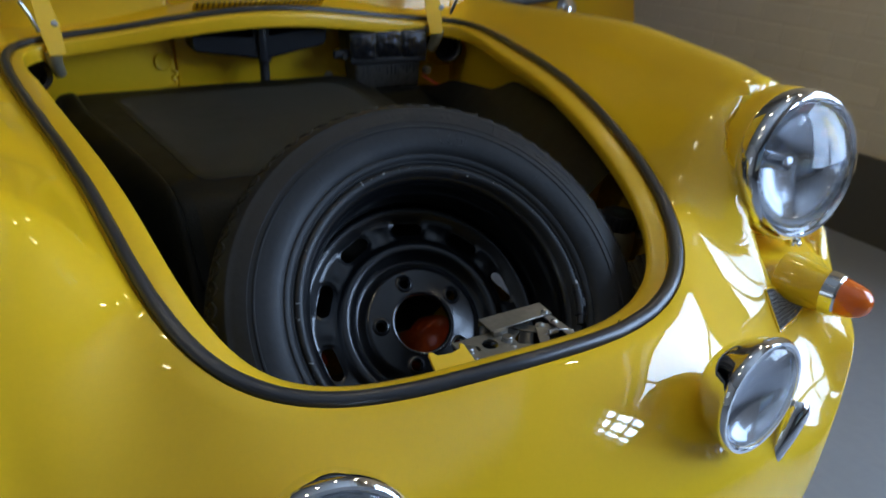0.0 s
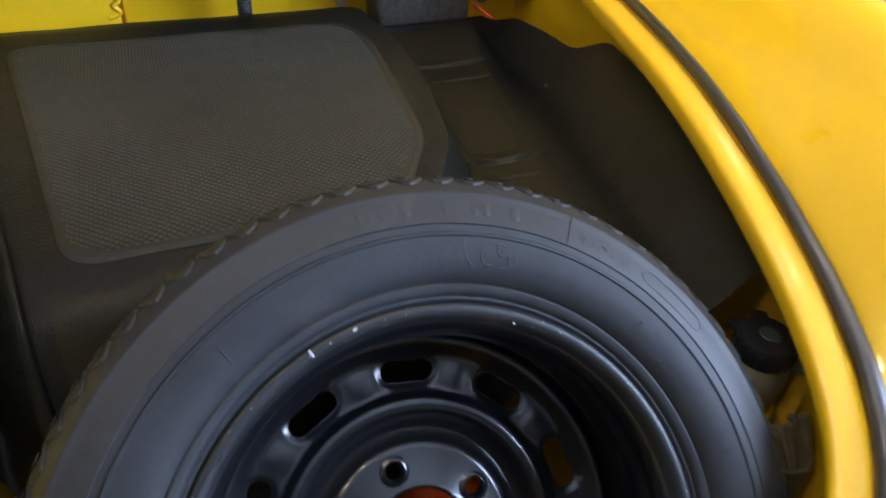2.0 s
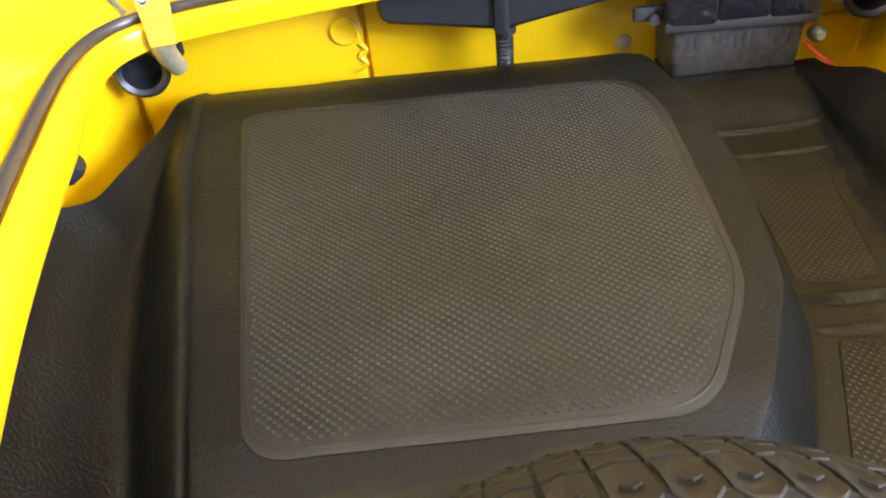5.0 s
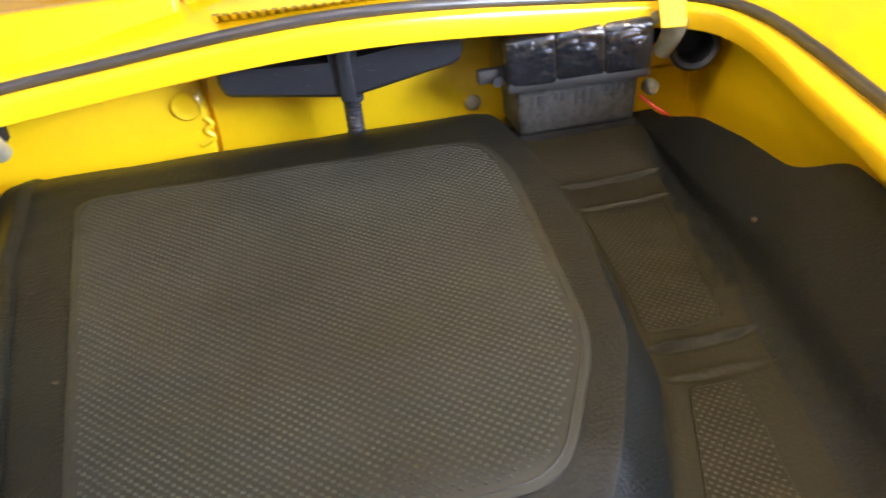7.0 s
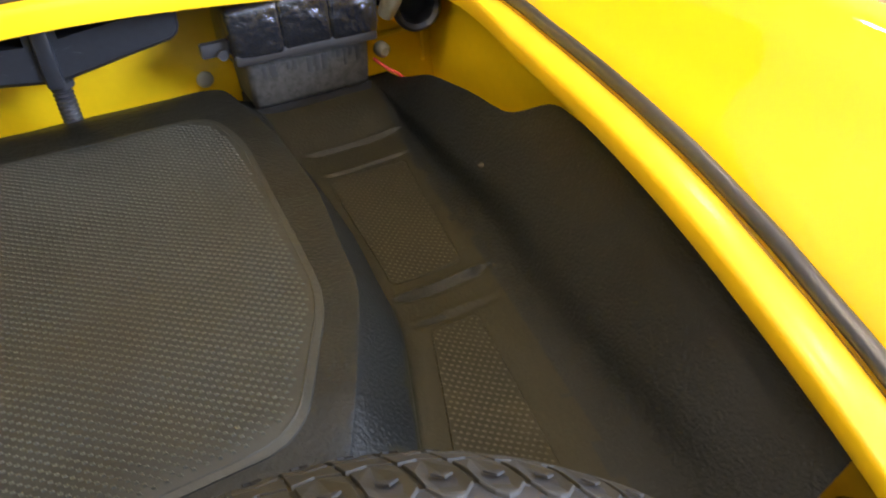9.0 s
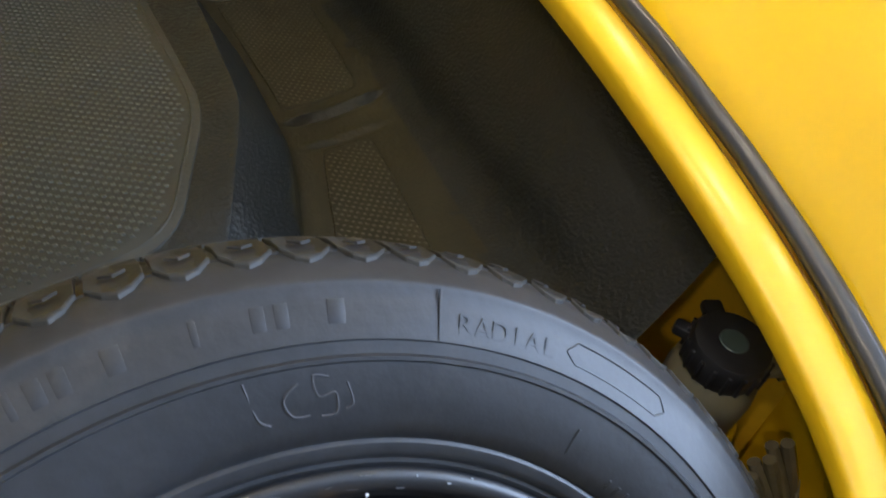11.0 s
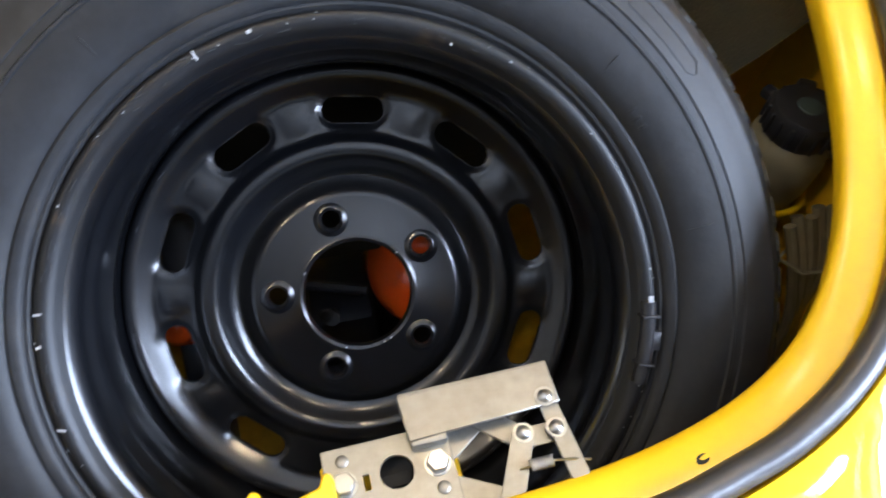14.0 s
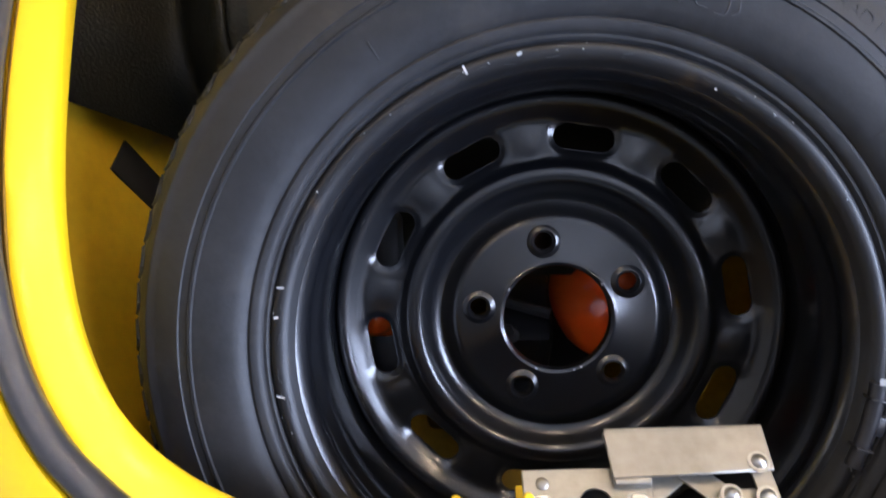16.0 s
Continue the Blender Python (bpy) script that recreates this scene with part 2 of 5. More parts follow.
def tube(pts, radius, closed=False, n=8, cap=True):
    P = [Vector(p) for p in pts]
    k = len(P)
    rows, up = [], None
    for i in range(k):
        t = (P[(i + 1) % k] - P[i - 1]) if closed else (P[min(i + 1, k - 1)] - P[max(i - 1, 0)])
        t.normalize()
        if up is None:
            up = Vector((0, 0, 1)) if abs(t.z) < 0.9 else Vector((1, 0, 0))
        a = t.cross(up).normalized()
        up = a.cross(t).normalized()
        r = radius(i / max(1, k - 1)) if callable(radius) else radius
        rows.append([P[i] + r * (math.cos(2 * math.pi * j / n) * a + math.sin(2 * math.pi * j / n) * up) for j in range(n)])
    bm = grid_mesh(rows, closed_u=True, closed_v=closed)
    if cap and not closed:
        bm.verts.ensure_lookup_table()
        bm.faces.new([bm.verts[j] for j in range(n)])
        bm.faces.new([bm.verts[(k - 1) * n + j] for j in range(n)])
    return bm


def plate(outline, thick, m, bevel=0.0008):
    """A flat plate: its outline in the local xy plane of m, thick along local z."""
    bm = bmesh.new()
    f = bm.faces.new([bm.verts.new((x, y, 0)) for x, y in outline])
    r = bmesh.ops.extrude_face_region(bm, geom=[f])
    bmesh.ops.translate(bm, verts=[v for v in r["geom"] if isinstance(v, bmesh.types.BMVert)], vec=(0, 0, thick))
    if bevel:
        bmesh.ops.bevel(bm, geom=bm.edges[:], offset=bevel, segments=1, affect="EDGES")
    bmesh.ops.transform(bm, verts=bm.verts, matrix=m)
    return bm


def cut(bm, cutters):
    """bm less the cutters, by one boolean."""
    a, b = bpy.data.meshes.new("a"), bpy.data.meshes.new("b")
    for q, me in ((bm, a), (cutters, b)):
        bmesh.ops.recalc_face_normals(q, faces=q.faces)
        q.to_mesh(me)
        q.free()
    oa, ob = new("a", a), new("b", b)
    mod = oa.modifiers.new("cut", "BOOLEAN")
    mod.operation, mod.object, mod.solver = "DIFFERENCE", ob, "EXACT"
    bpy.context.view_layer.update()
    got = oa.evaluated_get(bpy.context.evaluated_depsgraph_get()).to_mesh()
    out = bmesh.new()
    out.from_mesh(got)
    for o in (oa, ob):
        bpy.data.objects.remove(o)
    for me in (a, b):
        bpy.data.meshes.remove(me)
    return out


def stadium(length, width, n=8):
    """The outline of a long hole with round ends."""
    r, h = width / 2, (length - width) / 2
    return [(h + r * math.cos(a), r * math.sin(a)) for a in np.linspace(-math.pi / 2, math.pi / 2, n)] + [(-h + r * math.cos(a), r * math.sin(a)) for a in np.linspace(math.pi / 2, 1.5 * math.pi, n)]


def hexbolt(m, across=0.012, high=0.006, washer=True):
    """A hexagon bolt's head on a washer, along local z of m."""
    out = [(across / 1.73 * math.cos(k * math.pi / 3), across / 1.73 * math.sin(k * math.pi / 3)) for k in range(6)]
    bm = plate(out, high, m, 0.0008)
    if washer:
        bm = join(bm, lathe([(0, 0), (across * 0.64, 0), (across * 0.64, 0.0010), (0, 0.0010)], m, 20))
    return bm


def dome(m, r, high):
    return lathe([(r * math.cos(a), high * math.sin(a)) for a in np.linspace(0, math.pi / 2, 6)], m, 20)

# ---- the room ----
X_WALL, Y_FRONT, Y_BACK, X_LEFT, ROOF = 2.06, -6.5, 6.0, -4.6, 3.4


def slab(name, x0, x1, y0, y1, z0, z1, material, label, category):
    return solo(name, box((x0 + x1) / 2, (y0 + y1) / 2, (z0 + z1) / 2 - Z0, x1 - x0, y1 - y0, z1 - z0, 0), material, ((x0 + x1) / 2, (y0 + y1) / 2, z0 - Z0), label, category, "structure", 0)


def pierced_wall(name, along, at, thick, a0, a1, holes, material, label):
    """A wall with window holes (a0, a1, z0, z1), built of butted blocks. along: the axis that it runs on."""
    cells, cur = [], a0
    for h0, h1, z0, z1 in holes:
        cells += [(cur, h0, 0, ROOF), (h0, h1, 0, z0), (h0, h1, z1, ROOF)]
        cur = h1
    cells.append((cur, a1, 0, ROOF))
    bms = []
    for b0, b1, z0, z1 in cells:
        c, s = ((b0 + b1) / 2, b1 - b0)
        args = (c, at, (z0 + z1) / 2 - Z0, s, thick, z1 - z0) if along == "x" else (at, c, (z0 + z1) / 2 - Z0, thick, s, z1 - z0)
        bms.append(box(*args, 0))
    base = ((a0 + a1) / 2, at, -Z0) if along == "x" else (at, (a0 + a1) / 2, -Z0)
    return solo(name, join(*bms), material, base, label, "wall", "structure", 0)


slab("floor", X_LEFT - 0.3, X_WALL + 0.3, Y_FRONT - 0.3, Y_BACK + 0.3, -0.1, 0.0, M_FLOOR, "smooth grey screed floor of the showroom", "floor")
slab("ceiling", X_LEFT - 0.3, X_WALL + 0.3, Y_FRONT - 0.3, Y_BACK + 0.3, ROOF, ROOF + 0.1, M_CEIL, "plain white painted ceiling", "ceiling")
pierced_wall("wall_east", "y", X_WALL + 0.12, 0.24, Y_FRONT, Y_BACK, [(-2.66, -1.86, 1.75, 2.55), (-1.80, -0.45, 0.45, 2.20)], M_JOINT, "cream painted brick wall with a large window")
# unseen front wall, coloured dark so that wheel and paint reflect less
pierced_wall("wall_front", "x", Y_FRONT - 0.12, 0.24, X_LEFT - 0.24, X_WALL + 0.24, [(-1.38, 1.98, 0.67, 2.63)], M_UNSEEN_WALL, "unseen grey-brown front wall with a wide window, dark to weaken reflections")
pierced_wall("wall_west", "y", X_LEFT - 0.12, 0.24, Y_FRONT, Y_BACK, [(-1.62, -0.58, 1.18, 2.22)], M_WALL, "cream painted wall with a window")
pierced_wall("wall_back", "x", Y_BACK + 0.12, 0.24, X_LEFT - 0.24, X_WALL + 0.24, [], M_WALL, "plain cream painted wall")
slab("baseboard", X_WALL - 0.018, X_WALL, Y_FRONT, Y_BACK, 0.0, 0.30, M_PLINTH, "dark grey painted band along the wall's foot", "baseboard")


def window(name, along, at, a0, a1, z0, z1, cols, rows, label):
    w = solo(name, join(*[box(*((c, at, z - Z0, s, 0.07, t) if along == "x" else (at, c, z - Z0, 0.07, s, t)), 0.004)
                          for c, z, s, t in (((a0 + a1) / 2, z0 + 0.03, a1 - a0, 0.06), ((a0 + a1) / 2, z1 - 0.03, a1 - a0, 0.06), (a0 + 0.03, (z0 + z1) / 2, 0.06, z1 - z0 - 0.12), (a1 - 0.03, (z0 + z1) / 2, 0.06, z1 - z0 - 0.12))]),
             M_FRAME, ((a0 + a1) / 2, at, z0 - Z0) if along == "x" else (at, (a0 + a1) / 2, z0 - Z0), label, "window", "structure")
    for k in range(1, cols):
        c = a0 + (a1 - a0) * k / cols
        part("glazing_bar", box(*((c, at, (z0 + z1) / 2 - Z0, 0.035, 0.05, z1 - z0 - 0.12) if along == "x" else (at, c, (z0 + z1) / 2 - Z0, 0.05, 0.035, z1 - z0 - 0.12)), 0.004), M_FRAME, w)
    for k in range(1, rows):
        z = z0 + (z1 - z0) * k / rows
        part("glazing_bar", box(*(((a0 + a1) / 2, at, z - Z0, a1 - a0 - 0.12, 0.045, 0.03) if along == "x" else (at, (a0 + a1) / 2, z - Z0, 0.045, a1 - a0 - 0.12, 0.03)), 0.004), M_FRAME, w)
    return w


window("window_1", "y", X_WALL + 0.1, -1.80, -0.45, 0.45, 2.20, 2, 2, "large dark-framed window with glazing bars")
window("window_4", "y", X_WALL + 0.1, -2.66, -1.86, 1.75, 2.55, 3, 3, "small dark-framed window with glazing bars")
window("window_2", "x", Y_FRONT - 0.1, -1.38, 1.98, 0.67, 2.63, 4, 3, "wide dark-framed window with glazing bars")
window("window_3", "y", X_LEFT - 0.1, -1.62, -0.58, 1.18, 2.22, 3, 2, "dark-framed window with glazing bars")

# ---- the car's opening ----
RIM_CTRL = [(0.0, -0.2648, 0.0907), (0.2, -0.2366, 0.066), (0.321, -0.1846, 0.0994), (0.3762, -0.0727, 0.1679), (0.404, 0.1027, 0.2328), (0.4526, 0.3252, 0.2704),
            (0.4924, 0.5672, 0.2821), (0.5195, 0.7665, 0.2979), (0.4762, 0.8749, 0.3046), (0.3045, 0.8793, 0.3152), (0.0, 0.7911, 0.3728)]


def rim_line(n):
    """The luggage opening's seal line: a closed cubic B-spline, the same on both sides."""
    P = [Vector(p) for p in RIM_CTRL]
    P += [Vector((-p.x, p.y, p.z)) for p in P[-2:0:-1]]
    k, out = len(P), []
    for i in range(k):
        a, b, c, d = (P[(i + j) % k] for j in (-1, 0, 1, 2))
        for s in range(n):
            u = s / n
            out.append(((1 - u) ** 3 * a + (3 * u ** 3 - 6 * u * u + 4) * b + (-3 * u ** 3 + 3 * u * u + 3 * u + 1) * c + u ** 3 * d) / 6)
    return out


EDGE = rim_line(12)
NE = len(EDGE)
OUT = []
for i in range(NE):
    t = EDGE[(i + 1) % NE] - EDGE[i - 1]
    OUT.append(Vector((t.y, -t.x, 0)).normalized())


def around(o, dz):
    """The seal line set outward by o and up by dz."""
    return [EDGE[i] + OUT[i] * (o(i) if callable(o) else o) + Vector((0, 0, dz(i) if callable(dz) else dz)) for i in range(NE)]


def lerp_table(table, v):
    for (a, fa), (b, fb) in zip(table, table[1:]):
        if v <= b:
            break
    else:
        return table[-1][1]
    if v <= table[0][0]:
        return table[0][1]
    k = table.index((a, fa))
    slope = [(q[1] - p[1]) / (q[0] - p[0]) for p, q in zip(table, table[1:])]
    before, after = slope[max(0, k - 1)], slope[min(len(slope) - 1, k + 1)]
    da = (before + slope[k]) / 2 if before * slope[k] > 0 else 0.0
    db = (slope[k] + after) / 2 if after * slope[k] > 0 else 0.0
    u, w = (v - a) / (b - a), b - a
    return fa * (1 + 2 * u) * (1 - u) ** 2 + da * w * u * (1 - u) ** 2 + fb * u * u * (3 - 2 * u) + db * w * u * u * (u - 1)


def outline_level(x, y):
    """1 on the body's outline in plan, 0 at its middle."""
    fy = max(0.0, 0.40 - y) / 0.83
    return ((abs(x) / 0.83) ** 2.7 + fy ** 2.7) ** (1 / 2.7)


CENTRE = [(-0.45, 0.05), (-0.265, 0.10), (0.0, 0.225), (0.3, 0.30), (0.6, 0.345), (0.85, 0.375), (1.1, 0.405), (1.5, 0.43)]


FLANK = [(-0.30, 0.16), (-0.20, 0.175), (-0.13, 0.195), (0.0, 0.240), (0.15, 0.245)]
WING = [(-0.45, 0.0), (-0.30, 0.006), (-0.22, 0.050), (-0.16, 0.120), (-0.10, 0.205), (-0.05, 0.255), (0.0, 0.238), (0.15, 0.204), (0.35, 0.180), (0.6, 0.142), (0.9, 0.099), (1.4, 0.054)]
LAMP_SEAT = [(-0.45, 0.0), (-0.30, 0.006), (-0.22, 0.042), (-0.15, 0.034), (-0.10, 0.016), (-0.075, 0.016), (-0.055, 0.24), (0.0, 0.25)]


def waist(x):
    """The height at which the skin turns under: low at the nose, high at the wings' fronts."""
    u = max(0.0, min(1.0, (abs(x) - 0.34) / 0.26))
    return -0.24 + 0.22 * u * u * (3 - 2 * u)


def body_height(x, y):
    ax = abs(x)
    z = lerp_table(CENTRE, y) - 0.30 * min(ax, 0.52) ** 2 - 0.40 * max(0.0, min(ax, 0.52) - 0.24) ** 2
    dx = abs(ax - 0.605)
    crown = lerp_table(WING, y)
    if x > 0 and y < 0.0:
        u = max(0.0, min(1.0, (dx - 0.092) / 0.03))
        u = u * u * (3 - 2 * u)
        crown = u * crown + (1 - u) * min(crown, lerp_table(LAMP_SEAT, y))
    broad = max(0.0, min(1.0, (0.15 - y) / 0.18))
    z += crown * ((1 - broad) * math.exp(-((ax - 0.62) / 0.19) ** 2) + broad * math.exp(-(abs(ax - 0.61) / lerp_table(FLANK, y)) ** 2.1))
    r = min(outline_level(x, y), 1.0)
    return z - (z - waist(x)) * (1 - math.sqrt(max(0.0, 1 - r ** 10)))


def outline_point(i):
    """Where the ray from the middle through the seal line meets the body's outline."""
    c = Vector((0, 0.40, 0))
    d = Vector((EDGE[i].x, EDGE[i].y - 0.40, 0))
    lo, hi = 1.0, 6.0
    for _ in range(40):
        mid = (lo + hi) / 2
        p = c + d * mid
        if outline_level(p.x, p.y) < 1 and p.y < 1.5:
            lo = mid
        else:
            hi = mid
    return c + d * lo


car = thing("car", (0, 0.4, -0.5), "bright yellow classic sports car with its front luggage lid open", "car")
rows = [around(0.0115, -0.012), around(0.0115, -0.004), around(0.0135, 0.0)]
START = around(0.018, 0.0005)
FAR = [outline_point(i) for i in range(NE)]
for k in range(1, 41):
    s = k / 40
    s = 1 - (1 - s) ** 1.7
    row = []
    for i in range(NE):
        p = START[i].lerp(Vector((FAR[i].x, FAR[i].y, 0)), s)
        fade = max(0.0, 1 - s / 0.6) ** 2
        h = body_height(p.x, p.y)
        h += (START[i].z - body_height(START[i].x, START[i].y)) * fade
        row.append(Vector((p.x, p.y, h)))
    rows.append(row)
for share, inn in ((0.1, 0.994), (0.2, 0.98), (0.35, 0.95), (0.55, 0.90), (0.78, 0.84), (1.0, 0.79)):
    rows.append([Vector((FAR[i].x * (0.5 + 0.5 * inn), 0.4 + (FAR[i].y - 0.4) * inn if FAR[i].y < 1.45 else FAR[i].y, waist(FAR[i].x) + (-0.37 - waist(FAR[i].x)) * share)) for i in range(NE)])
body = part("body", grid_mesh(rows, closed_u=True), M_PAINT, car, "glossy yellow painted nose with rounded wings", smooth=60)

# rolled inner lip of the opening
def rearness(i):
    """0 at the front and sides of the opening, 1 along the cowl."""
    return max(0.0, min(1.0, (EDGE[i].y - 0.60) / 0.22))


lip_profile = [(0.012, -0.012), (0.002, -0.012), (-0.0035, -0.010), (-0.0055, -0.0068), (-0.008, -0.0045), (-0.018, -0.0035), (-0.030, -0.0055), (-0.0365, -0.0075), (-0.0385, -0.010), (-0.039, -0.014), (-0.0385, -0.026), (-0.036, -0.032), (-0.025, -0.034), (0.03, -0.036)]
part("opening_lip", grid_mesh([around(lambda i, o=o: o * (1 - (0.45 if o < 0 else 0) * rearness(i)), lambda i, z=z: z * (1 + (0.1 if z < -0.02 else 0) * rearness(i))) for o, z in lip_profile], closed_u=True), M_LIP, car, "yellow rolled edge round the luggage space, paint worn along the seal", smooth=35)
wob = [0.0010 * noise.noise(Vector((i * 0.35, 0.0, 3.0))) for i in range(NE)]
fat = [0.0078 + 0.0024 * max(0.0, min(1.0, (0.05 - EDGE[i].y) / 0.25)) for i in range(NE)]
seal_rows = []
for a in np.linspace(0, 2 * math.pi, 13)[:-1]:
    seal_rows.append(around(lambda i, a=a: 0.001 + fat[i] * math.cos(a) + wob[i], lambda i, a=a: 0.001 + fat[i] * 0.95 * math.sin(a)))
part("rubber_seal", grid_mesh(seal_rows, closed_u=True, closed_v=True), M_SEAL, car, "dark rubber weather seal", smooth=80)
worn = [max(0.0002, 0.0028 * noise.noise(Vector((i * 0.16, 7.0, 0.0)))) for i in range(NE)]
part("worn_line", grid_mesh([around(-0.0055, -0.0064), around(lambda i: -0.0078 - 0.3 * worn[i], lambda i: -0.0041 + 0.1 * worn[i]), around(lambda i: -0.0088 - worn[i], -0.0038)], closed_u=True), M_WORN, car, "rusty worn paint along the seal", smooth=0)
for s in (-1, 1):
    part("drain_hole", lathe([(0, 0.0), (0.003, 0.0), (0.0038, 0.0012), (0.003, 0.0016), (0, 0.0012)], Matrix.Translation((s * 0.186, -0.2152, 0.0712)) @ pose(0, 0, 0, 0, 0, s * 20) @ Matrix.Diagonal((1.45, 0.8, 0.7, 1.0)), 16), M_DARK, car, "oblong drain hole with chipped paint")

# yellow inner shell below the lip
def shell_row(z, k):
    out = []
    for i in range(NE):
        p = EDGE[i] + OUT[i] * 0.03
        x = max(-0.545, min(0.545, p.x * (1.0 + k * 0.04)))
        y = 0.955 if EDGE[i].y > 0.80 else min(p.y, 0.955)
        out.append(Vector((x, y, (EDGE[i].z - 0.05) if z is None else z)))
    return out


part("inner_shell", grid_mesh([shell_row(None, 0), shell_row(0.0, 1), shell_row(-0.20, 0.2), shell_row(-0.26, -1.5)], closed_u=True), M_PAINT_IN, car, "yellow painted inside of the nose", smooth=50)
# the pan's shade is in its colour
floor_pan = part("floor_pan", box(0, 0.30, -0.27, 0.86, 1.0, 0.02, 0.004), M_FLOORPAN, car, "yellow floor pan below the spare wheel, coloured darker for its shade")

# rear bulkhead with its pressings
bulk = part("bulkhead", join(box(-0.355, 0.945, 0.20, 0.33, 0.03, 0.36, 0.008, seg=3), box(0.19, 0.957, 0.20, 0.75, 0.03, 0.36, 0.006)), M_PAINT_IN, car, "yellow painted bulkhead with pressed edges")
part("pressed_boss", lathe([(0.020, 0.0), (0.020, 0.003), (0.0175, 0.0045), (0.013, 0.003), (0, 0.003)], pose(-0.214, 0.930, 0.236, 90, 0, 0), 32), M_PAINT_IN, bulk)
part("pressed_ridge", tube(smooth_line([(-0.196, 0.931, 0.216), (-0.188, 0.930, 0.206), (-0.198, 0.930, 0.198), (-0.19, 0.931, 0.186), (-0.208, 0.931, 0.178)], 6), 0.0042, n=10), M_PAINT_IN, bulk)
part("screw", dome(pose(0.177, 0.941, 0.172, 90, 0, 0), 0.012, 0.005), M_KNOB, bulk)
part("corner_rib", join(tube([(0.520, 0.945, 0.36), (0.522, 0.944, 0.12)], 0.005), tube([(0.44, 0.94, 0.178), (0.52, 0.94, 0.176)], 0.006)), M_PAINT_IN, bulk)
part("drip_screw", dome(pose(-0.285, 0.925, 0.298, 90, 0, 0), 0.006, 0.004), M_STRAP, bulk)

# cowl slots behind the seal
skin = BVHTree.FromPolygons([v.co + body.location for v in body.data.vertices], [tuple(f.vertices) for f in body.data.polygons])
BODY_AT = ORIGIN["body"] - Vector((0, 0, Z0))


def skin_height(x, y):
    """The height of the painted skin above (x, y)."""
    got = skin.ray_cast(Vector((x, y, 3.0)) - BODY_AT, Vector((0, 0, -1)))[0]
    return got.z + BODY_AT.z if got else body_height(x, y)


def slot_line(x):
    return 0.838 + 1.2 * x * x


# a strip laid on the skin; its dark colour is the slots' shade
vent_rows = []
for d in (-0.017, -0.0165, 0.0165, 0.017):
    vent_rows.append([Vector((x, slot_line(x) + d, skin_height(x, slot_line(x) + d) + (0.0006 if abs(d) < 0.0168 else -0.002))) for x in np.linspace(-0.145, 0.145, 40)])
cowl = part("cowl_vent", grid_mesh(vent_rows), M_SLOT_SHADE, car, "row of air slots in the yellow cowl, their shade put in the colour")
for k in range(27):
    x = -0.143 + k * 0.011
    y = slot_line(x)
    z0, z1 = skin_height(x, y - 0.017), skin_height(x, y + 0.017)
    part("slot_rib", box(x, y, (z0 + z1) / 2 + 0.0005, 0.0070, 0.036, 0.004, 0.0012, pose(0, 0, 0, math.degrees(math.atan2(z1 - z0, 0.034)), 0, 0)), M_PAINT, cowl)

# windscreen foot, seal and wiper
screen_pts = [(x, 1.17 + 0.55 * x * x, body_height(x, 1.17 + 0.55 * x * x) + 0.004) for x in np.linspace(-0.62, 0.62, 31)]
part("windscreen_seal", tube(screen_pts, 0.014, n=10), M_SEAL, car, "black rubber windscreen seal")
part("windscreen", grid_mesh([[Vector(p) + Vector((0, 0.30 * v - 0.05 * v * v, 0.45 * v)) for p in screen_pts] for v in np.linspace(0, 1, 6)]), M_LENS, car, "clear curved windscreen")
for x in (-0.33, 0.33):
    y = 1.09 + 0.5 * x * x
    wp = part("wiper", join(lathe([(0.02, 0), (0.018, 0.012), (0.010, 0.02), (0.010, 0.032), (0, 0.035)], Matrix.Translation((x, y, body_height(x, y) - 0.002)), 20)), M_CHROME, car, "chrome wiper spindle with a black arm")
    part("wiper_arm", tube([(x, y, body_height(x, y) + 0.028), (x - 0.1, y + 0.06, body_height(x, y) + 0.06), (x - 0.30, y + 0.12, body_height(x, y) + 0.075)], 0.006), M_BLACK, wp)

# ---- the open lid ----
lid_rows = []
LID_FOOT = Vector((0, 0.90, 0.44))
for v in np.linspace(0, 1, 14):
    r = []
    for u in np.linspace(-1, 1, 25):
        w = 0.47 - 0.10 * max(0.0, v - 0.45) ** 1.5 * 2.0
        x = u * w
        up = 1.08 * v - 0.045 * u * u * (1 - v)
        r.append(LID_FOOT + Vector((x, 0.20 * v + 0.10 * v * v - 0.05 * (1 - u * u), up)))
    lid_rows.append(r)
lid_bm = grid_mesh(lid_rows)
bmesh.ops.solidify(lid_bm, geom=lid_bm.faces[:], thickness=0.022)
lid = part("lid", lid_bm, M_PAINT, car, "open yellow luggage lid", smooth=60)
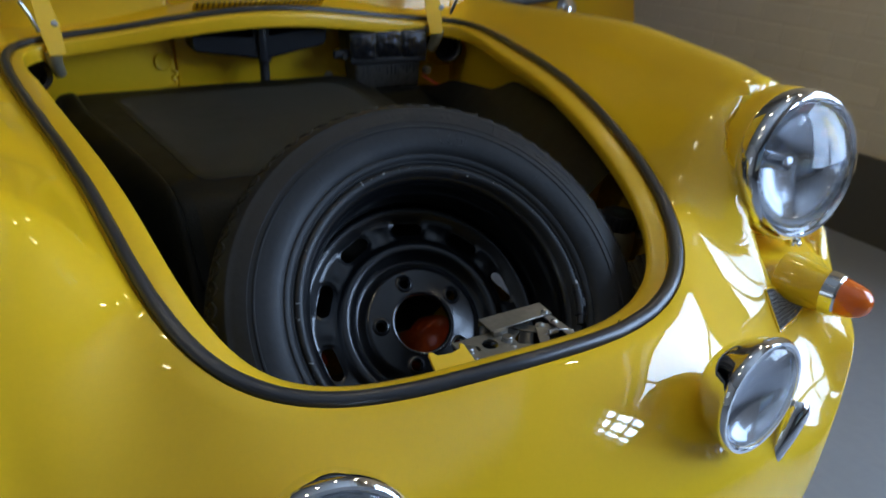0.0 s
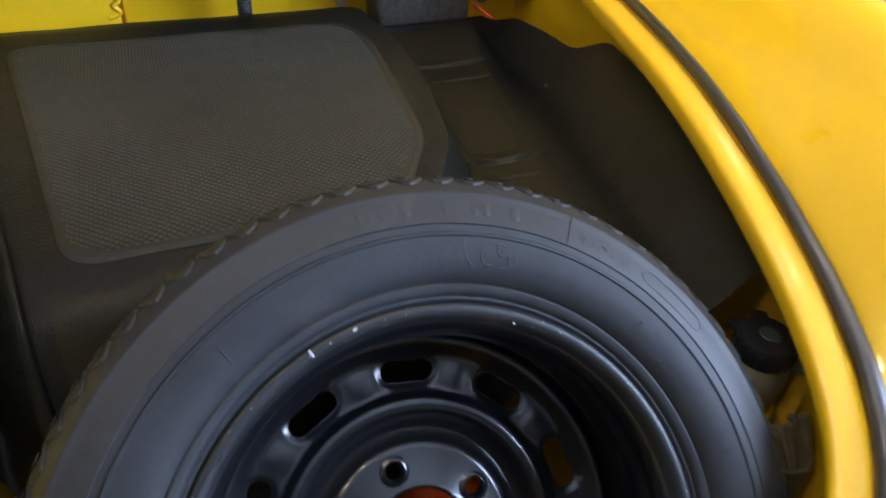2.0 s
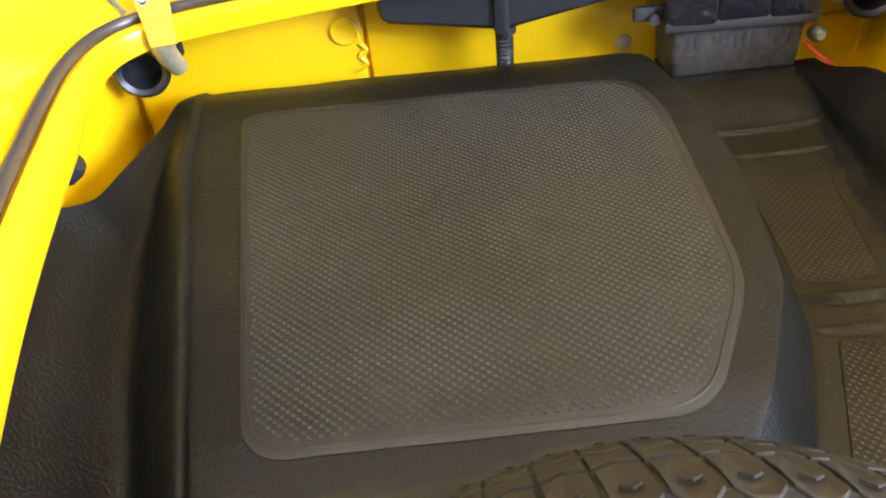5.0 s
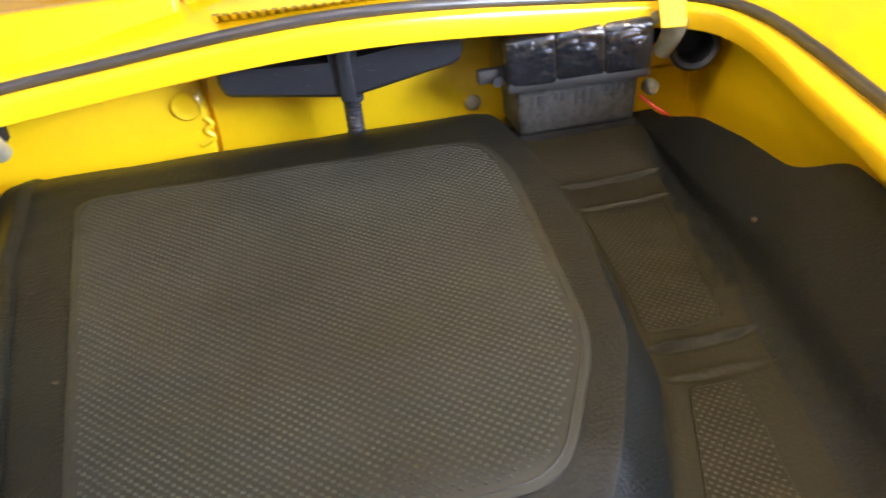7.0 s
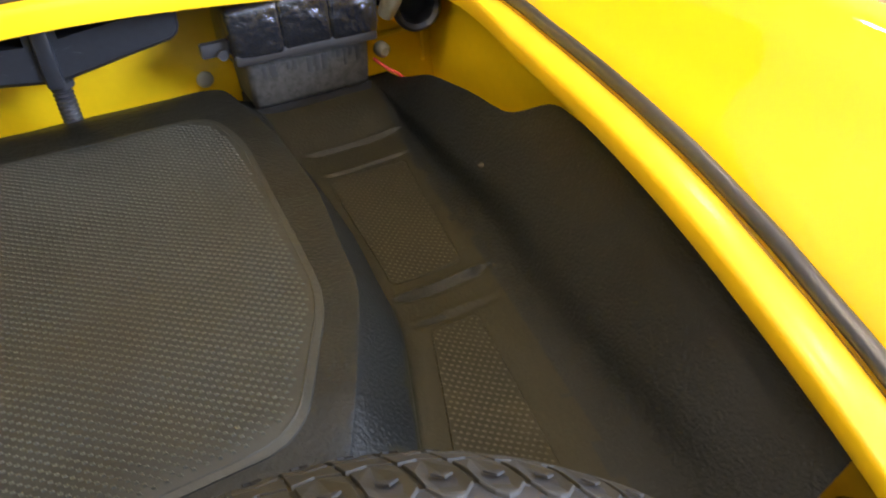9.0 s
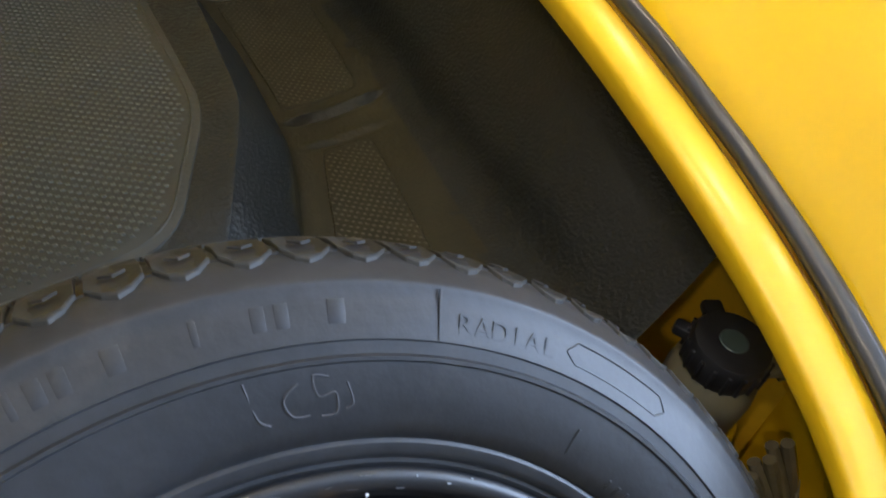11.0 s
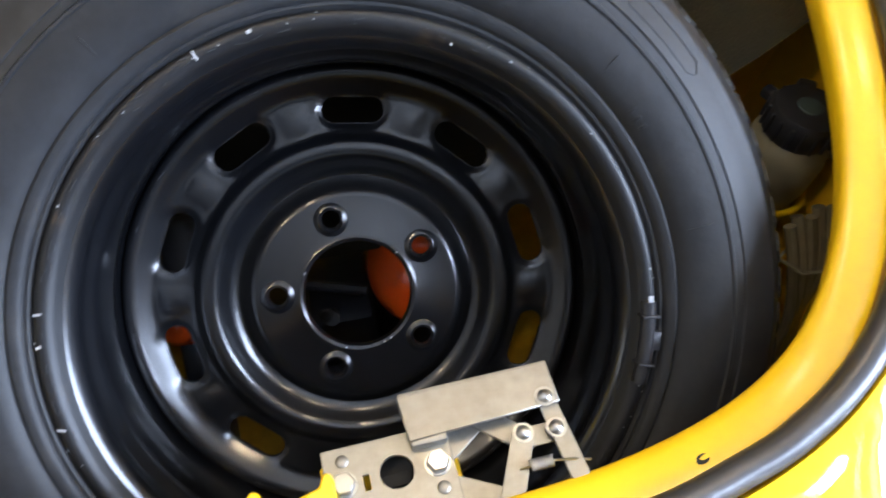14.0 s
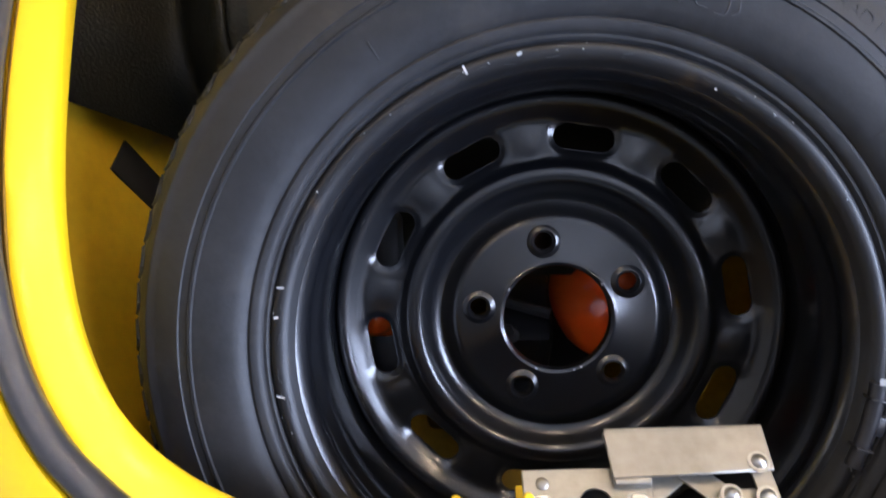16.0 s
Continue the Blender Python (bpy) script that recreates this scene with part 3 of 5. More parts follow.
for s in (-1, 1):
    arm = part("hinge_arm", plate([(-0.016, 0), (0.016, 0), (0.019, 0.07), (0.012, 0.12), (0.02, 0.26), (-0.014, 0.26), (-0.020, 0.11), (-0.022, 0.06)], 0.004, pose(s * 0.422, 0.826, 0.278, 62, 0, s * -12)), M_PAINT_IN, car, "yellow painted lid hinge arm")
    part("hinge_bolt", hexbolt(pose(s * 0.418, 0.792, 0.345, 62, 0, s * -12), 0.010, 0.005), M_BOLT, arm)
    part("hinge_pin", tube([(s * 0.447, 0.80, 0.330), (s * 0.458, 0.785, 0.366), (s * 0.470, 0.79, 0.39)], 0.004), M_BOLT, arm)
    part("hinge_spring", tube(smooth_line([(s * 0.430, 0.838, 0.285), (s * 0.430, 0.845, 0.262), (s * 0.424, 0.858, 0.236)], 5), lambda u: 0.017 - 0.005 * u, n=12), M_GREASE, arm, "greasy hinge spring")
    part("hinge_plate", box(s * 0.436, 0.905, 0.270, 0.012, 0.02, 0.07, 0.003), M_DARK, arm)
    part("air_tube", lathe([(0.030, -0.02), (0.034, 0.0), (0.036, 0.010), (0.031, 0.014), (0.025, 0.010), (0.023, -0.03), (0, -0.03)], pose(s * 0.476, 0.868, 0.237, 90, 0, s * -12), 32), M_BLACK, car, "black open end of a corrugated air tube")

# ---- the open door and the road wheels ----
door_rows = []
for v in np.linspace(0, 1, 9):
    r = []
    for u in np.linspace(0, 1, 15):
        x = 0.845 + 0.70 * u
        bow = 0.06 * math.sin(math.pi * u) + 0.05 * math.sin(math.pi * v)
        r.append(Vector((x, 1.24 + 0.20 * u - bow, -0.24 + (0.53 + 0.06 * u) * v)))
    door_rows.append(r)
door_bm = grid_mesh(door_rows)
bmesh.ops.solidify(door_bm, geom=door_bm.faces[:], thickness=0.06)
door = part("door", door_bm, M_PAINT, car, "open yellow door", smooth=50)
part("window_seal", tube([(0.85, 1.235, 0.292), (1.0, 1.215, 0.305), (1.22, 1.255, 0.322)], 0.014, n=8), M_SEAL, door)
part("mirror", join(lathe([(0, 0), (0.03, 0.0), (0.036, 0.012), (0.03, 0.03), (0.012, 0.04), (0, 0.042)], pose(1.045, 1.17, 0.272, 70, 0, 10), 28)), M_CHROME, door, "small chrome mirror foot")
part("door_handle", box(1.50, 1.36, 0.12, 0.09, 0.03, 0.022, 0.008), M_CHROME, door)
for s in (-1, 1):
    wm = pose(s * 0.66, 0.46, -0.18, 0, s * 90, 0)
    road = part("road_wheel", lathe([(0.20, 0.07), (0.25, 0.082), (0.29, 0.075), (0.315, 0.055), (0.32, 0.0), (0.315, -0.055), (0.29, -0.075), (0.25, -0.082), (0.20, -0.07)], wm, 64), M_TYRE, car, "black road wheel")
    part("wheel_disc", lathe([(0.0, 0.03), (0.12, 0.035), (0.19, 0.05), (0.205, 0.068)], wm, 48), M_RIM, road)

# ---- lamps on the nose ----
def headlight(s):
    c = Vector((s * 0.601, -0.122, 0.203))
    m = Matrix.Translation(c) @ pose(0, 0, 0, 82, 0, s * -1) @ Matrix.Scale(1.12, 4)
    h = part("headlight", lathe([(0.100, -0.06), (0.104, -0.035), (0.107, -0.02), (0.109, -0.004), (0.108, 0.005), (0.103, 0.011), (0.097, 0.013), (0.093, 0.009), (0.090, 0.004)], m, 64), M_CHROME, car, "round headlight with a deep chrome rim and fluted glass")
    part("reflector", lathe([(0.092, 0.004)] + [(0.092 * math.cos(a), 0.004 - 0.055 * math.sin(a)) for a in np.linspace(0.1, math.pi / 2, 10)], m, 48), M_REFLECTOR, h)
    part("bulb", lathe([(0.0, -0.02), (0.010, -0.022), (0.012, -0.03), (0.012, -0.05)], m, 20), M_REFLECTOR, h)
    part("headlight_bowl", lathe([(0.1035, -0.014), (0.1065, -0.0165), (0.1085, -0.024), (0.1095, -0.035), (0.110, -0.06), (0.110, -0.10), (0.109, -0.17)], m, 72), M_PAINT, car, "yellow wing edge round the headlight", smooth=60)
    glass = lathe([(0.0925, 0.006)] + [(0.0925 * math.cos(a), 0.006 + 0.024 * math.sin(a)) for a in np.linspace(0, math.pi / 2, 12)], m, 64)
    bmesh.ops.solidify(glass, geom=glass.faces[:], thickness=0.003)
    g = part("lens", glass, M_FLUTED, h, "domed clear glass with faint flutes", smooth=70)
    g.visible_shadow = False
    part("glass_flute", join(*[tube([m @ Vector((x, y, 0.0085 + 0.024 * math.sqrt(max(0.0, 1 - (x * x + y * y) / 0.0925 ** 2)))) for y in np.linspace(-1, 1, 9) * math.sqrt(0.088 ** 2 - x * x)], 0.0009, n=4) for x in np.linspace(-0.08, 0.08, 17)]), M_FLUTED, h, smooth=60, kind="stuff")
    part("rim_screw", join(box(*(m @ Vector((0, -0.110, 0.0))), 0.022, 0.016, 0.016, 0.004), dome(m @ Matrix.Translation((0, -0.113, 0.008)), 0.006, 0.005)), M_CHROME, h)


def fog_lamp(s):
    c2 = Vector((s * 0.266, -0.378, 0.037))
    m2 = Matrix.Translation(c2) @ pose(0, 0, 0, 88, 0, s * 8) @ Matrix.Scale(1.05, 4)
    f = part("fog_lamp", lathe([(0.0, -0.058), (0.030, -0.055), (0.050, -0.042), (0.064, -0.022), (0.070, -0.006), (0.073, 0.0), (0.073, 0.006), (0.070, 0.010), (0.066, 0.010), (0.064, 0.006)], m2, 56), M_CHROME, car, "round chrome fog lamp with ribbed glass")
    part("reflector", lathe([(0.064, 0.005)] + [(0.064 * math.cos(a), 0.005 - 0.03 * math.sin(a)) for a in np.linspace(0.1, math.pi / 2, 8)], m2, 40), M_REFLECTOR, f)
    fg = lathe([(0.0645, 0.007)] + [(0.0645 * math.cos(a), 0.007 + 0.016 * math.sin(a)) for a in np.linspace(0, math.pi / 2, 10)], m2, 56)
    bmesh.ops.solidify(fg, geom=fg.faces[:], thickness=0.003)
    g = part("lens", fg, M_FLUTED, f, smooth=70)
    g.visible_shadow = False
    part("bracket", join(box(c2.x, c2.y + 0.035, c2.z - 0.085, 0.03, 0.03, 0.07, 0.006), tube([(c2.x, c2.y + 0.03, c2.z - 0.03), (c2.x, c2.y + 0.10, c2.z - 0.07)], 0.014)), M_CHROME, f)


def turn_signal(s):
    c3 = Vector((s * 0.562, -0.250, 0.047))
    m3 = Matrix.Translation(c3) @ pose(0, 0, 0, 90, 0, s * 16) @ Matrix.Scale(0.88, 4)
    ind = part("turn_signal", lathe([(0.047, -0.085), (0.043, -0.05), (0.038, -0.02), (0.034, -0.004), (0.032, 0.0)], m3, 40), M_PAINT, car, "orange turn signal on a yellow stalk")
    part("chrome_ring", lathe([(0.034, -0.010), (0.0385, -0.007), (0.0375, 0.014), (0.034, 0.017), (0.031, 0.017)], m3, 40), M_CHROME, ind)
    part("lens", lathe([(0.0335, 0.016), (0.033, 0.022), (0.030, 0.040), (0.024, 0.055), (0.014, 0.064), (0.006, 0.066), (0.0, 0.0665)], m3, 40), M_AMBER, ind, "ribbed orange lens")


headlight(1)
fog_lamp(1)
fog_lamp(-1)
turn_signal(1)


def horn_grille(s):
    """A slanted four-sided mesh of crossed wires let into the skin beside the turn signal."""
    corner = [Vector(c) for c in ((0.471, -0.206), (0.572, -0.190), (0.547, -0.226), (0.462, -0.252))]

    def at(u, v, up):
        p = corner[0].lerp(corner[1], u).lerp(corner[3].lerp(corner[2], u), v)
        return Vector((s * p.x, p.y, skin_height(s * p.x, p.y) + up))

    g = part("horn_grille", grid_mesh([[at(u, v, 0.001) for u in np.linspace(0, 1, 22)] for v in np.linspace(0, 1, 12)]), M_DARK, car, "small slanted mesh grille below the headlight")
    part("mesh", join(*[tube([at(u, v, 0.0016) for v in np.linspace(0, 1, 8)], 0.0005, n=4) for u in np.linspace(0.02, 0.98, 22)], *[tube([at(u, v, 0.0020) for u in np.linspace(0, 1, 16)], 0.0005, n=4) for v in np.linspace(0.03, 0.97, 10)]), M_MESH, g, smooth=0, kind="stuff")
    part("rolled_edge", tube([at(u, v, 0.0006) for u, v in [(k / 10, 0) for k in range(10)] + [(1, k / 6) for k in range(6)] + [(1 - k / 10, 1) for k in range(10)] + [(0, 1 - k / 6) for k in range(6)]], 0.0022, closed=True, n=8), M_PAINT, g)


horn_grille(1)
bumper_pts = smooth_line([(x, -0.44 + 0.62 * abs(x) ** 2.4, -0.37) for x in np.linspace(-0.70, 0.70, 21)], 3)
bumper = part("bumper", grid_mesh([[p + Vector((0, -d, h)) for p in bumper_pts] for d, h in ((-0.03, -0.05), (0.0, -0.045), (0.012, -0.02), (0.012, 0.02), (0.0, 0.045), (-0.03, 0.05))]), M_PAINT, car, "yellow painted front bumper")
for s in (-1, 1):
    part("overrider", join(tube(smooth_line([(s * 0.392, -0.352, -0.030), (s * 0.384, -0.356, -0.045), (s * 0.362, -0.360, -0.085), (s * 0.335, -0.360, -0.140)], 5), lambda u: 0.010 + 0.007 * math.sin(math.pi * min(1.0, 0.15 + u)), n=14), tube([(s * 0.345, -0.355, -0.12), (s * 0.345, -0.34, -0.34)], 0.012, n=12)), M_CHROME, bumper, "chrome overrider")

# ---- spare wheel ----
WM = pose(0, 0, 0, 48.8, 0, -1.1)


def polar(r, deg, n):
    """A point of the wheel: radius, angle and distance out along its axle."""
    return WM @ Vector((r * math.cos(radians(deg)), r * math.sin(radians(deg)), n))


def on_wheel(r, deg, n):
    """A frame on the wheel: local x along the rim, local y outward, local z along the axle."""
    return WM @ pose(0, 0, 0, 0, 0, deg - 90) @ Matrix.Translation((0, r, n))


wheel = thing("spare_wheel", polar(0.32, -90, 0.0), "black steel spare wheel with a worn radial tyre", "wheel")
tyre_profile = [(0.200, 0.098), (0.206, 0.108), (0.2105, 0.1128), (0.2125, 0.1128), (0.2135, 0.1150), (0.2165, 0.1172), (0.2205, 0.1178), (0.2225, 0.1168), (0.2232, 0.1182), (0.232, 0.1232), (0.246, 0.1262), (0.2580, 0.1264), (0.2588, 0.1277), (0.2606, 0.1277), (0.2616, 0.1262),
                (0.2672, 0.1258), (0.2680, 0.1268), (0.2700, 0.1264), (0.276, 0.1246), (0.284, 0.1224), (0.2905, 0.1196), (0.2920, 0.1198), (0.2940, 0.1188), (0.2958, 0.1165), (0.3005, 0.1125), (0.3055, 0.1045), (0.3085, 0.094), (0.3105, 0.07), (0.311, 0.045)]
back = [(r, 0.09 - n) for r, n in tyre_profile[::-1][1:]]
tyre = part("tyre", lathe(tyre_profile + back, WM, 160), M_TYRE, wheel, "black radial tyre with greyish scuffed sidewall", smooth=35)
# tread blocks: pointed shoulder blocks on both sides, and ribs between
NB = 73
blocks = []
SHOULDER = [p for p in tyre_profile if p[0] >= 0.284]


def tyre_skin(n):
    """The tyre's radius at a distance across it."""
    q = 0.045 + abs(n - 0.045)
    for (r0, n0), (r1, n1) in zip(SHOULDER, SHOULDER[1:]):
        if n1 <= q <= n0:
            return r1 + (r0 - r1) * (q - n1) / max(1e-6, n0 - n1)
    return SHOULDER[-1][0]


def tread_block(shape, deg, high, flip, sunk=-0.002):
    """One rubber block on the tyre's skin; shape: (degrees along, distance across the tread) corners."""
    bm = bmesh.new()
    ring = []
    for up in (sunk, high - 0.0006, high):
        vs = []
        ca, cn = sum(a for a, _ in shape) / len(shape), sum(n for _, n in shape) / len(shape)
        k = 0.965 if up == high else 1.0
        for a, n in shape:
            a, n = ca + (a - ca) * k, cn + (n - cn) * k
            q = n if not flip else 0.09 - n
            lean = max(0.0, abs(q - 0.045) - 0.052) / 0.07
            vs.append(bm.verts.new(polar(tyre_skin(q) + up * (1 - 0.5 * lean), deg + a, q + math.copysign(0.7 * up * lean, q - 0.045))))
        ring.append(vs)
    k = len(shape)
    bm.faces.new(ring[2])
    for lo, hi in ((0, 1), (1, 2)):
        for i in range(k):
            bm.faces.new((ring[lo][i], ring[lo][(i + 1) % k], ring[hi][(i + 1) % k], ring[hi][i]))
    return bm


step = 360 / NB
FIRST = 58.6
HIGH = 0.0024
chevrons, slits = [], []
for k in range(NB):
    d, mid = FIRST + k * step, step / 2
    for flip in (False, True):
        blocks.append(tread_block([(0.30, 0.1035), (mid * 0.55, 0.1095), (mid, 0.1120), (mid * 1.45, 0.1095), (step - 0.30, 0.1035), (step - 0.34, 0.085), (step - 0.30, 0.066), (mid, 0.059), (0.30, 0.066), (0.26, 0.085)], d, HIGH, flip))
        chevrons.append(tread_block([(mid - 1.05, 0.0925), (mid, 0.0975), (mid + 1.05, 0.0925), (mid + 0.9, 0.0905), (mid, 0.0945), (mid - 0.9, 0.0905)], d, HIGH + 0.0002, flip, HIGH - 0.001))
        slits.append(tread_block([(-0.30, 0.064), (0.30, 0.064), (0.30, 0.104), (-0.30, 0.104)], d, 0.0008, flip))
    blocks.append(tread_block([(0.2, 0.060), (mid, 0.053), (step - 0.2, 0.060), (step - 0.2, 0.030), (mid, 0.037), (0.2, 0.030)], d, HIGH, False))
verts, faces = [], []
for b in blocks:
    o = len(verts)
    b.verts.index_update()
    verts += [v.co.copy() for v in b.verts]
    faces += [[o + v.index for v in f.verts] for f in b.faces]
    b.free()
tme = bpy.data.meshes.new("tread_blocks")
tme.from_pydata(verts, [], faces)
tbm = bmesh.new()
tbm.from_mesh(tme)
bpy.data.meshes.remove(tme)
part("tread", tbm, M_TREAD, tyre, "worn herringbone tread blocks", smooth=0, kind="stuff")
# near-black strips lie in the gaps, in place of the shade there
part("tread_gap_shade", join(*slits), M_DARK, tyre, "near-black strips for the shade between the shoulder blocks", smooth=0, kind="stuff")
# dark chevrons stand proud and paint the notches' shade; nothing is cut in
part("notch_shade", join(*chevrons), M_DARK, tyre, "small raised near-black chevrons for the shade of notches in the shoulder blocks", smooth=0, kind="stuff")


def raised_word(word, mid, span, r, n, size):
    """Raised letters along the sidewall, reading clockwise."""
    bms = []
    for k, ch in enumerate(word):
        cu = bpy.data.curves.new("letter", "FONT")
        cu.body, cu.size, cu.align_x, cu.extrude = ch, size, "CENTER", 0.00025
        ob = new("letter", cu)
        bpy.context.view_layer.update()
        me = ob.evaluated_get(bpy.context.evaluated_depsgraph_get()).to_mesh()
        bm = bmesh.new()
        bm.from_mesh(me)
        bpy.data.objects.remove(ob)
        bpy.data.curves.remove(cu)
        bmesh.ops.transform(bm, verts=bm.verts, matrix=on_wheel(r, mid + span / 2 - span * k / (len(word) - 1), n) @ pose(0, 0, 0, -11, 0, 0))
        bms.append(bm)
    return join(*bms)


part("lettering", raised_word("RADIAL", 51.8, 9.8, 0.2725, 0.1254, 0.0135), M_TYRE, tyre, "raised letters on the sidewall", smooth=0)
for a, w in ((95.2, 0.003), (93.3, 0.006), (91.5, 0.006), (87.6, 0.007), (81.4, 0.003), (76.2, 0.006), (74.2, 0.006), (69.4, 0.008)):
    part("moulding_mark", box(0, 0, 0, w, 0.011, 0.0004, 0.0002, on_wheel(0.280, a, 0.12345) @ pose(0, 0, 0, -14, 0, 0)), M_TYRE, tyre)
for a in (31.8, 30.1, 28.5):
    part("moulding_mark", box(0, 0, 0, 0.0022, 0.006, 0.0006, 0.0003, on_wheel(0.231, a, 0.1228) @ pose(0, 0, 0, 28, 0, 0)), M_TYRE, tyre)
for r, a, h in ((0.280, 59.4, 0.024), (0.240, 39.8, 0.014), (0.240, 124.0, 0.014), (0.240, 9.0, 0.018)):
    part("moulding_mark", box(0, 0, 0, 0.0012, h, 0.0009, 0.0002, on_wheel(r, a, 0.1238 if r > 0.27 else 0.1250) @ pose(0, 0, 0, -14 if r > 0.27 else 14, 0, 0)), M_TYRE, tyre)


def sidewall(r):
    """How far out the sidewall stands at a radius."""
    for (r0, n0), (r1, n1) in zip(tyre_profile, tyre_profile[1:]):
        if r0 <= r <= r1:
            return n0 + (n1 - n0) * (r - r0) / (r1 - r0)
    return tyre_profile[-1][1]


pill = [(0.2855 if 31 < a < 43.5 else 0.2800, a) for a in np.linspace(44.5, 30.0, 13)] + [(0.2745 if 31 < a < 43.5 else 0.2790, a) for a in np.linspace(30.0, 44.5, 13)]
part("moulded_frame", tube([polar(r, a, sidewall(r)) for r, a in pill], 0.0005, True, 6), M_TYRE, tyre, "raised oblong outline on the sidewall")
M_CHALK = surface("faint_chalk", (0.027, 0.027, 0.031), 0.75, bump=0.1)
for strokes in ([(0.256, 78.5), (0.240, 77.6), (0.236, 76.4)], [(0.252, 73.5), (0.246, 75.0), (0.238, 74.2), (0.237, 72.4)], [(0.253, 70.5), (0.254, 72.0), (0.245, 71.5), (0.246, 69.8), (0.237, 69.6), (0.236, 71.2)], [(0.250, 68.6), (0.241, 67.9), (0.238, 68.6)]):
    part("chalk_stroke", tube(smooth_line([polar(r, a, sidewall(r)) for r, a in strokes], 5), 0.0006, n=5), M_CHALK, tyre)

# pressed disc with slots and stud holes
disc_front = [(0.0435, -0.003), (0.0445, 0.0005), (0.047, 0.0015), (0.050, 0.0), (0.080, 0.0), (0.0845, -0.001), (0.0885, -0.0045), (0.0925, -0.0097), (0.097, -0.0122), (0.1010, -0.0112), (0.1055, -0.0060), (0.1095, -0.0008), (0.1125, 0.0026), (0.1150, 0.0040), (0.1190, 0.0044), (0.1232, 0.0040), (0.1258, 0.0026), (0.1290, -0.0006), (0.1315, -0.0022), (0.134, -0.0028),
              (0.1365, -0.003), (0.1385, -0.003), (0.1405, -0.003), (0.143, -0.003), (0.146, -0.003), (0.149, -0.003), (0.152, -0.003), (0.155, -0.003), (0.1575, -0.003), (0.1595, -0.003), (0.1615, -0.0026), (0.1645, -0.0012), (0.168, 0.0012), (0.1725, 0.0048), (0.1765, 0.0074), (0.180, 0.0078), (0.183, 0.006), (0.185, 0.002)]
SLOT_AT, SLOT_TURN = 0.149, 83.5


def pressed(r, deg):
    """The pressed dish round each slot and the swell of the bridges between them."""
    off = (deg - SLOT_TURN + 18) % 36 - 18
    x, y = r * math.sin(radians(off)), r * math.cos(radians(off)) - SLOT_AT
    gap = math.hypot(max(0.0, abs(x) - 0.0148), y) - 0.0102
    bridge = 0.0014 * max(0.0, 1 - (abs(abs(off) - 18) / 5.0) ** 2) * max(0.0, 1 - ((r - 0.147) / 0.016) ** 2)
    return bridge - 0.0026 * math.exp(-(max(0.0, gap) / 0.0030) ** 2)


def disc_row(r, n, back):
    seg = 400
    out = []
    for k in range(seg):
        deg = 360 * k / seg
        out.append(polar(r, deg, n - back + (pressed(r, deg) if 0.126 < r < 0.172 else 0.0)))
    return out


disc = grid_mesh([disc_row(r, n, 0.0) for r, n in disc_front] + [disc_row(r, n, 0.0035) for r, n in disc_front[::-1]], closed_u=True, closed_v=True)
cutters = None
for k in range(10):
    c = plate(stadium(0.050, 0.0205, 12), 0.06, on_wheel(SLOT_AT, SLOT_TURN + 36 * k, -0.03), 0)
    cutters = c if cutters is None else join(cutters, c)
for k in range(5):
    c = lathe([(0, -0.03), (0.0078, -0.03), (0.0078, 0.03), (0, 0.03)], on_wheel(0.065, 101.6 - 72 * k, 0), 24)
    cutters = join(cutters, c)
disc = cut(disc, cutters)
rolled = []
for k in range(5):
    q = on_wheel(0.065, 101.6 - 72 * k, 0.0)
    rolled.append(lathe([(0.0075, -0.006), (0.0082, 0.0005), (0.0098, 0.0022), (0.0125, 0.0012), (0.0145, -0.0005)], q, 28))
barrel = lathe([(0.1850, 0.002), (0.1852, 0.010), (0.1846, 0.018), (0.1832, 0.026), (0.1822, 0.034), (0.1818, 0.05), (0.1815, 0.064), (0.1822, 0.070), (0.1842, 0.0745), (0.187, 0.078), (0.1885, 0.082), (0.1882, 0.088), (0.1855, 0.094), (0.1870, 0.0995), (0.1925, 0.1040)], WM, 180)
back_flange = lathe([(0.203, 0.104), (0.197, 0.098), (0.195, 0.08), (0.191, 0.05), (0.190, 0.0), (0.194, -0.02), (0.205, -0.028)], WM, 180)
rim = part("rim", join(disc, barrel, back_flange, *rolled), M_RIM, wheel, "black enamelled steel rim with ten slots and five stud holes", smooth=38)
part("rim_flange", lathe([(0.1925, 0.1040), (0.1955, 0.1085), (0.1985, 0.1125), (0.2035, 0.1140), (0.2070, 0.1125), (0.2085, 0.1085), (0.2075, 0.1050), (0.203, 0.104)], WM, 180), M_FLANGE, rim, "rim edge with worn, rust-stained enamel", smooth=60)
q = [polar(0.2005, a, 0.1165) for a in np.linspace(-3, -20, 12)]
part("balance_weight", join(tube(q, 0.0056, n=10), box(0, 0, 0, 0.014, 0.012, 0.007, 0.0015, on_wheel(0.2035, -11, 0.1172)), *[box(0, 0, 0, 0.002, 0.012, 0.0125, 0.0006, on_wheel(0.2005, a, 0.1168)) for a in (-6, -16)]), M_BLACK, rim, "black clip-on balance weight")
random.seed(5)
chips = []
for a, r, w, h in ((112.0, 0.2035, 0.0014, 0.0065), (101.8, 0.2035, 0.0034, 0.0020), (148, 0.2045, 0.0014, 0.0012), (65, 0.1965, 0.0015, 0.0014), (168, 0.204, 0.0012, 0.005), (174, 0.204, 0.0016, 0.003), (190, 0.2035, 0.0012, 0.006), (-2.6, 0.2005, 0.006, 0.004)):
    chips.append(box(0, 0, 0, w, h, 0.0006, 0, on_wheel(r, a, 0.1146 if a != -2.6 else 0.1212) @ pose(0, 0, 0, 0, 0, random.uniform(-25, 25))))
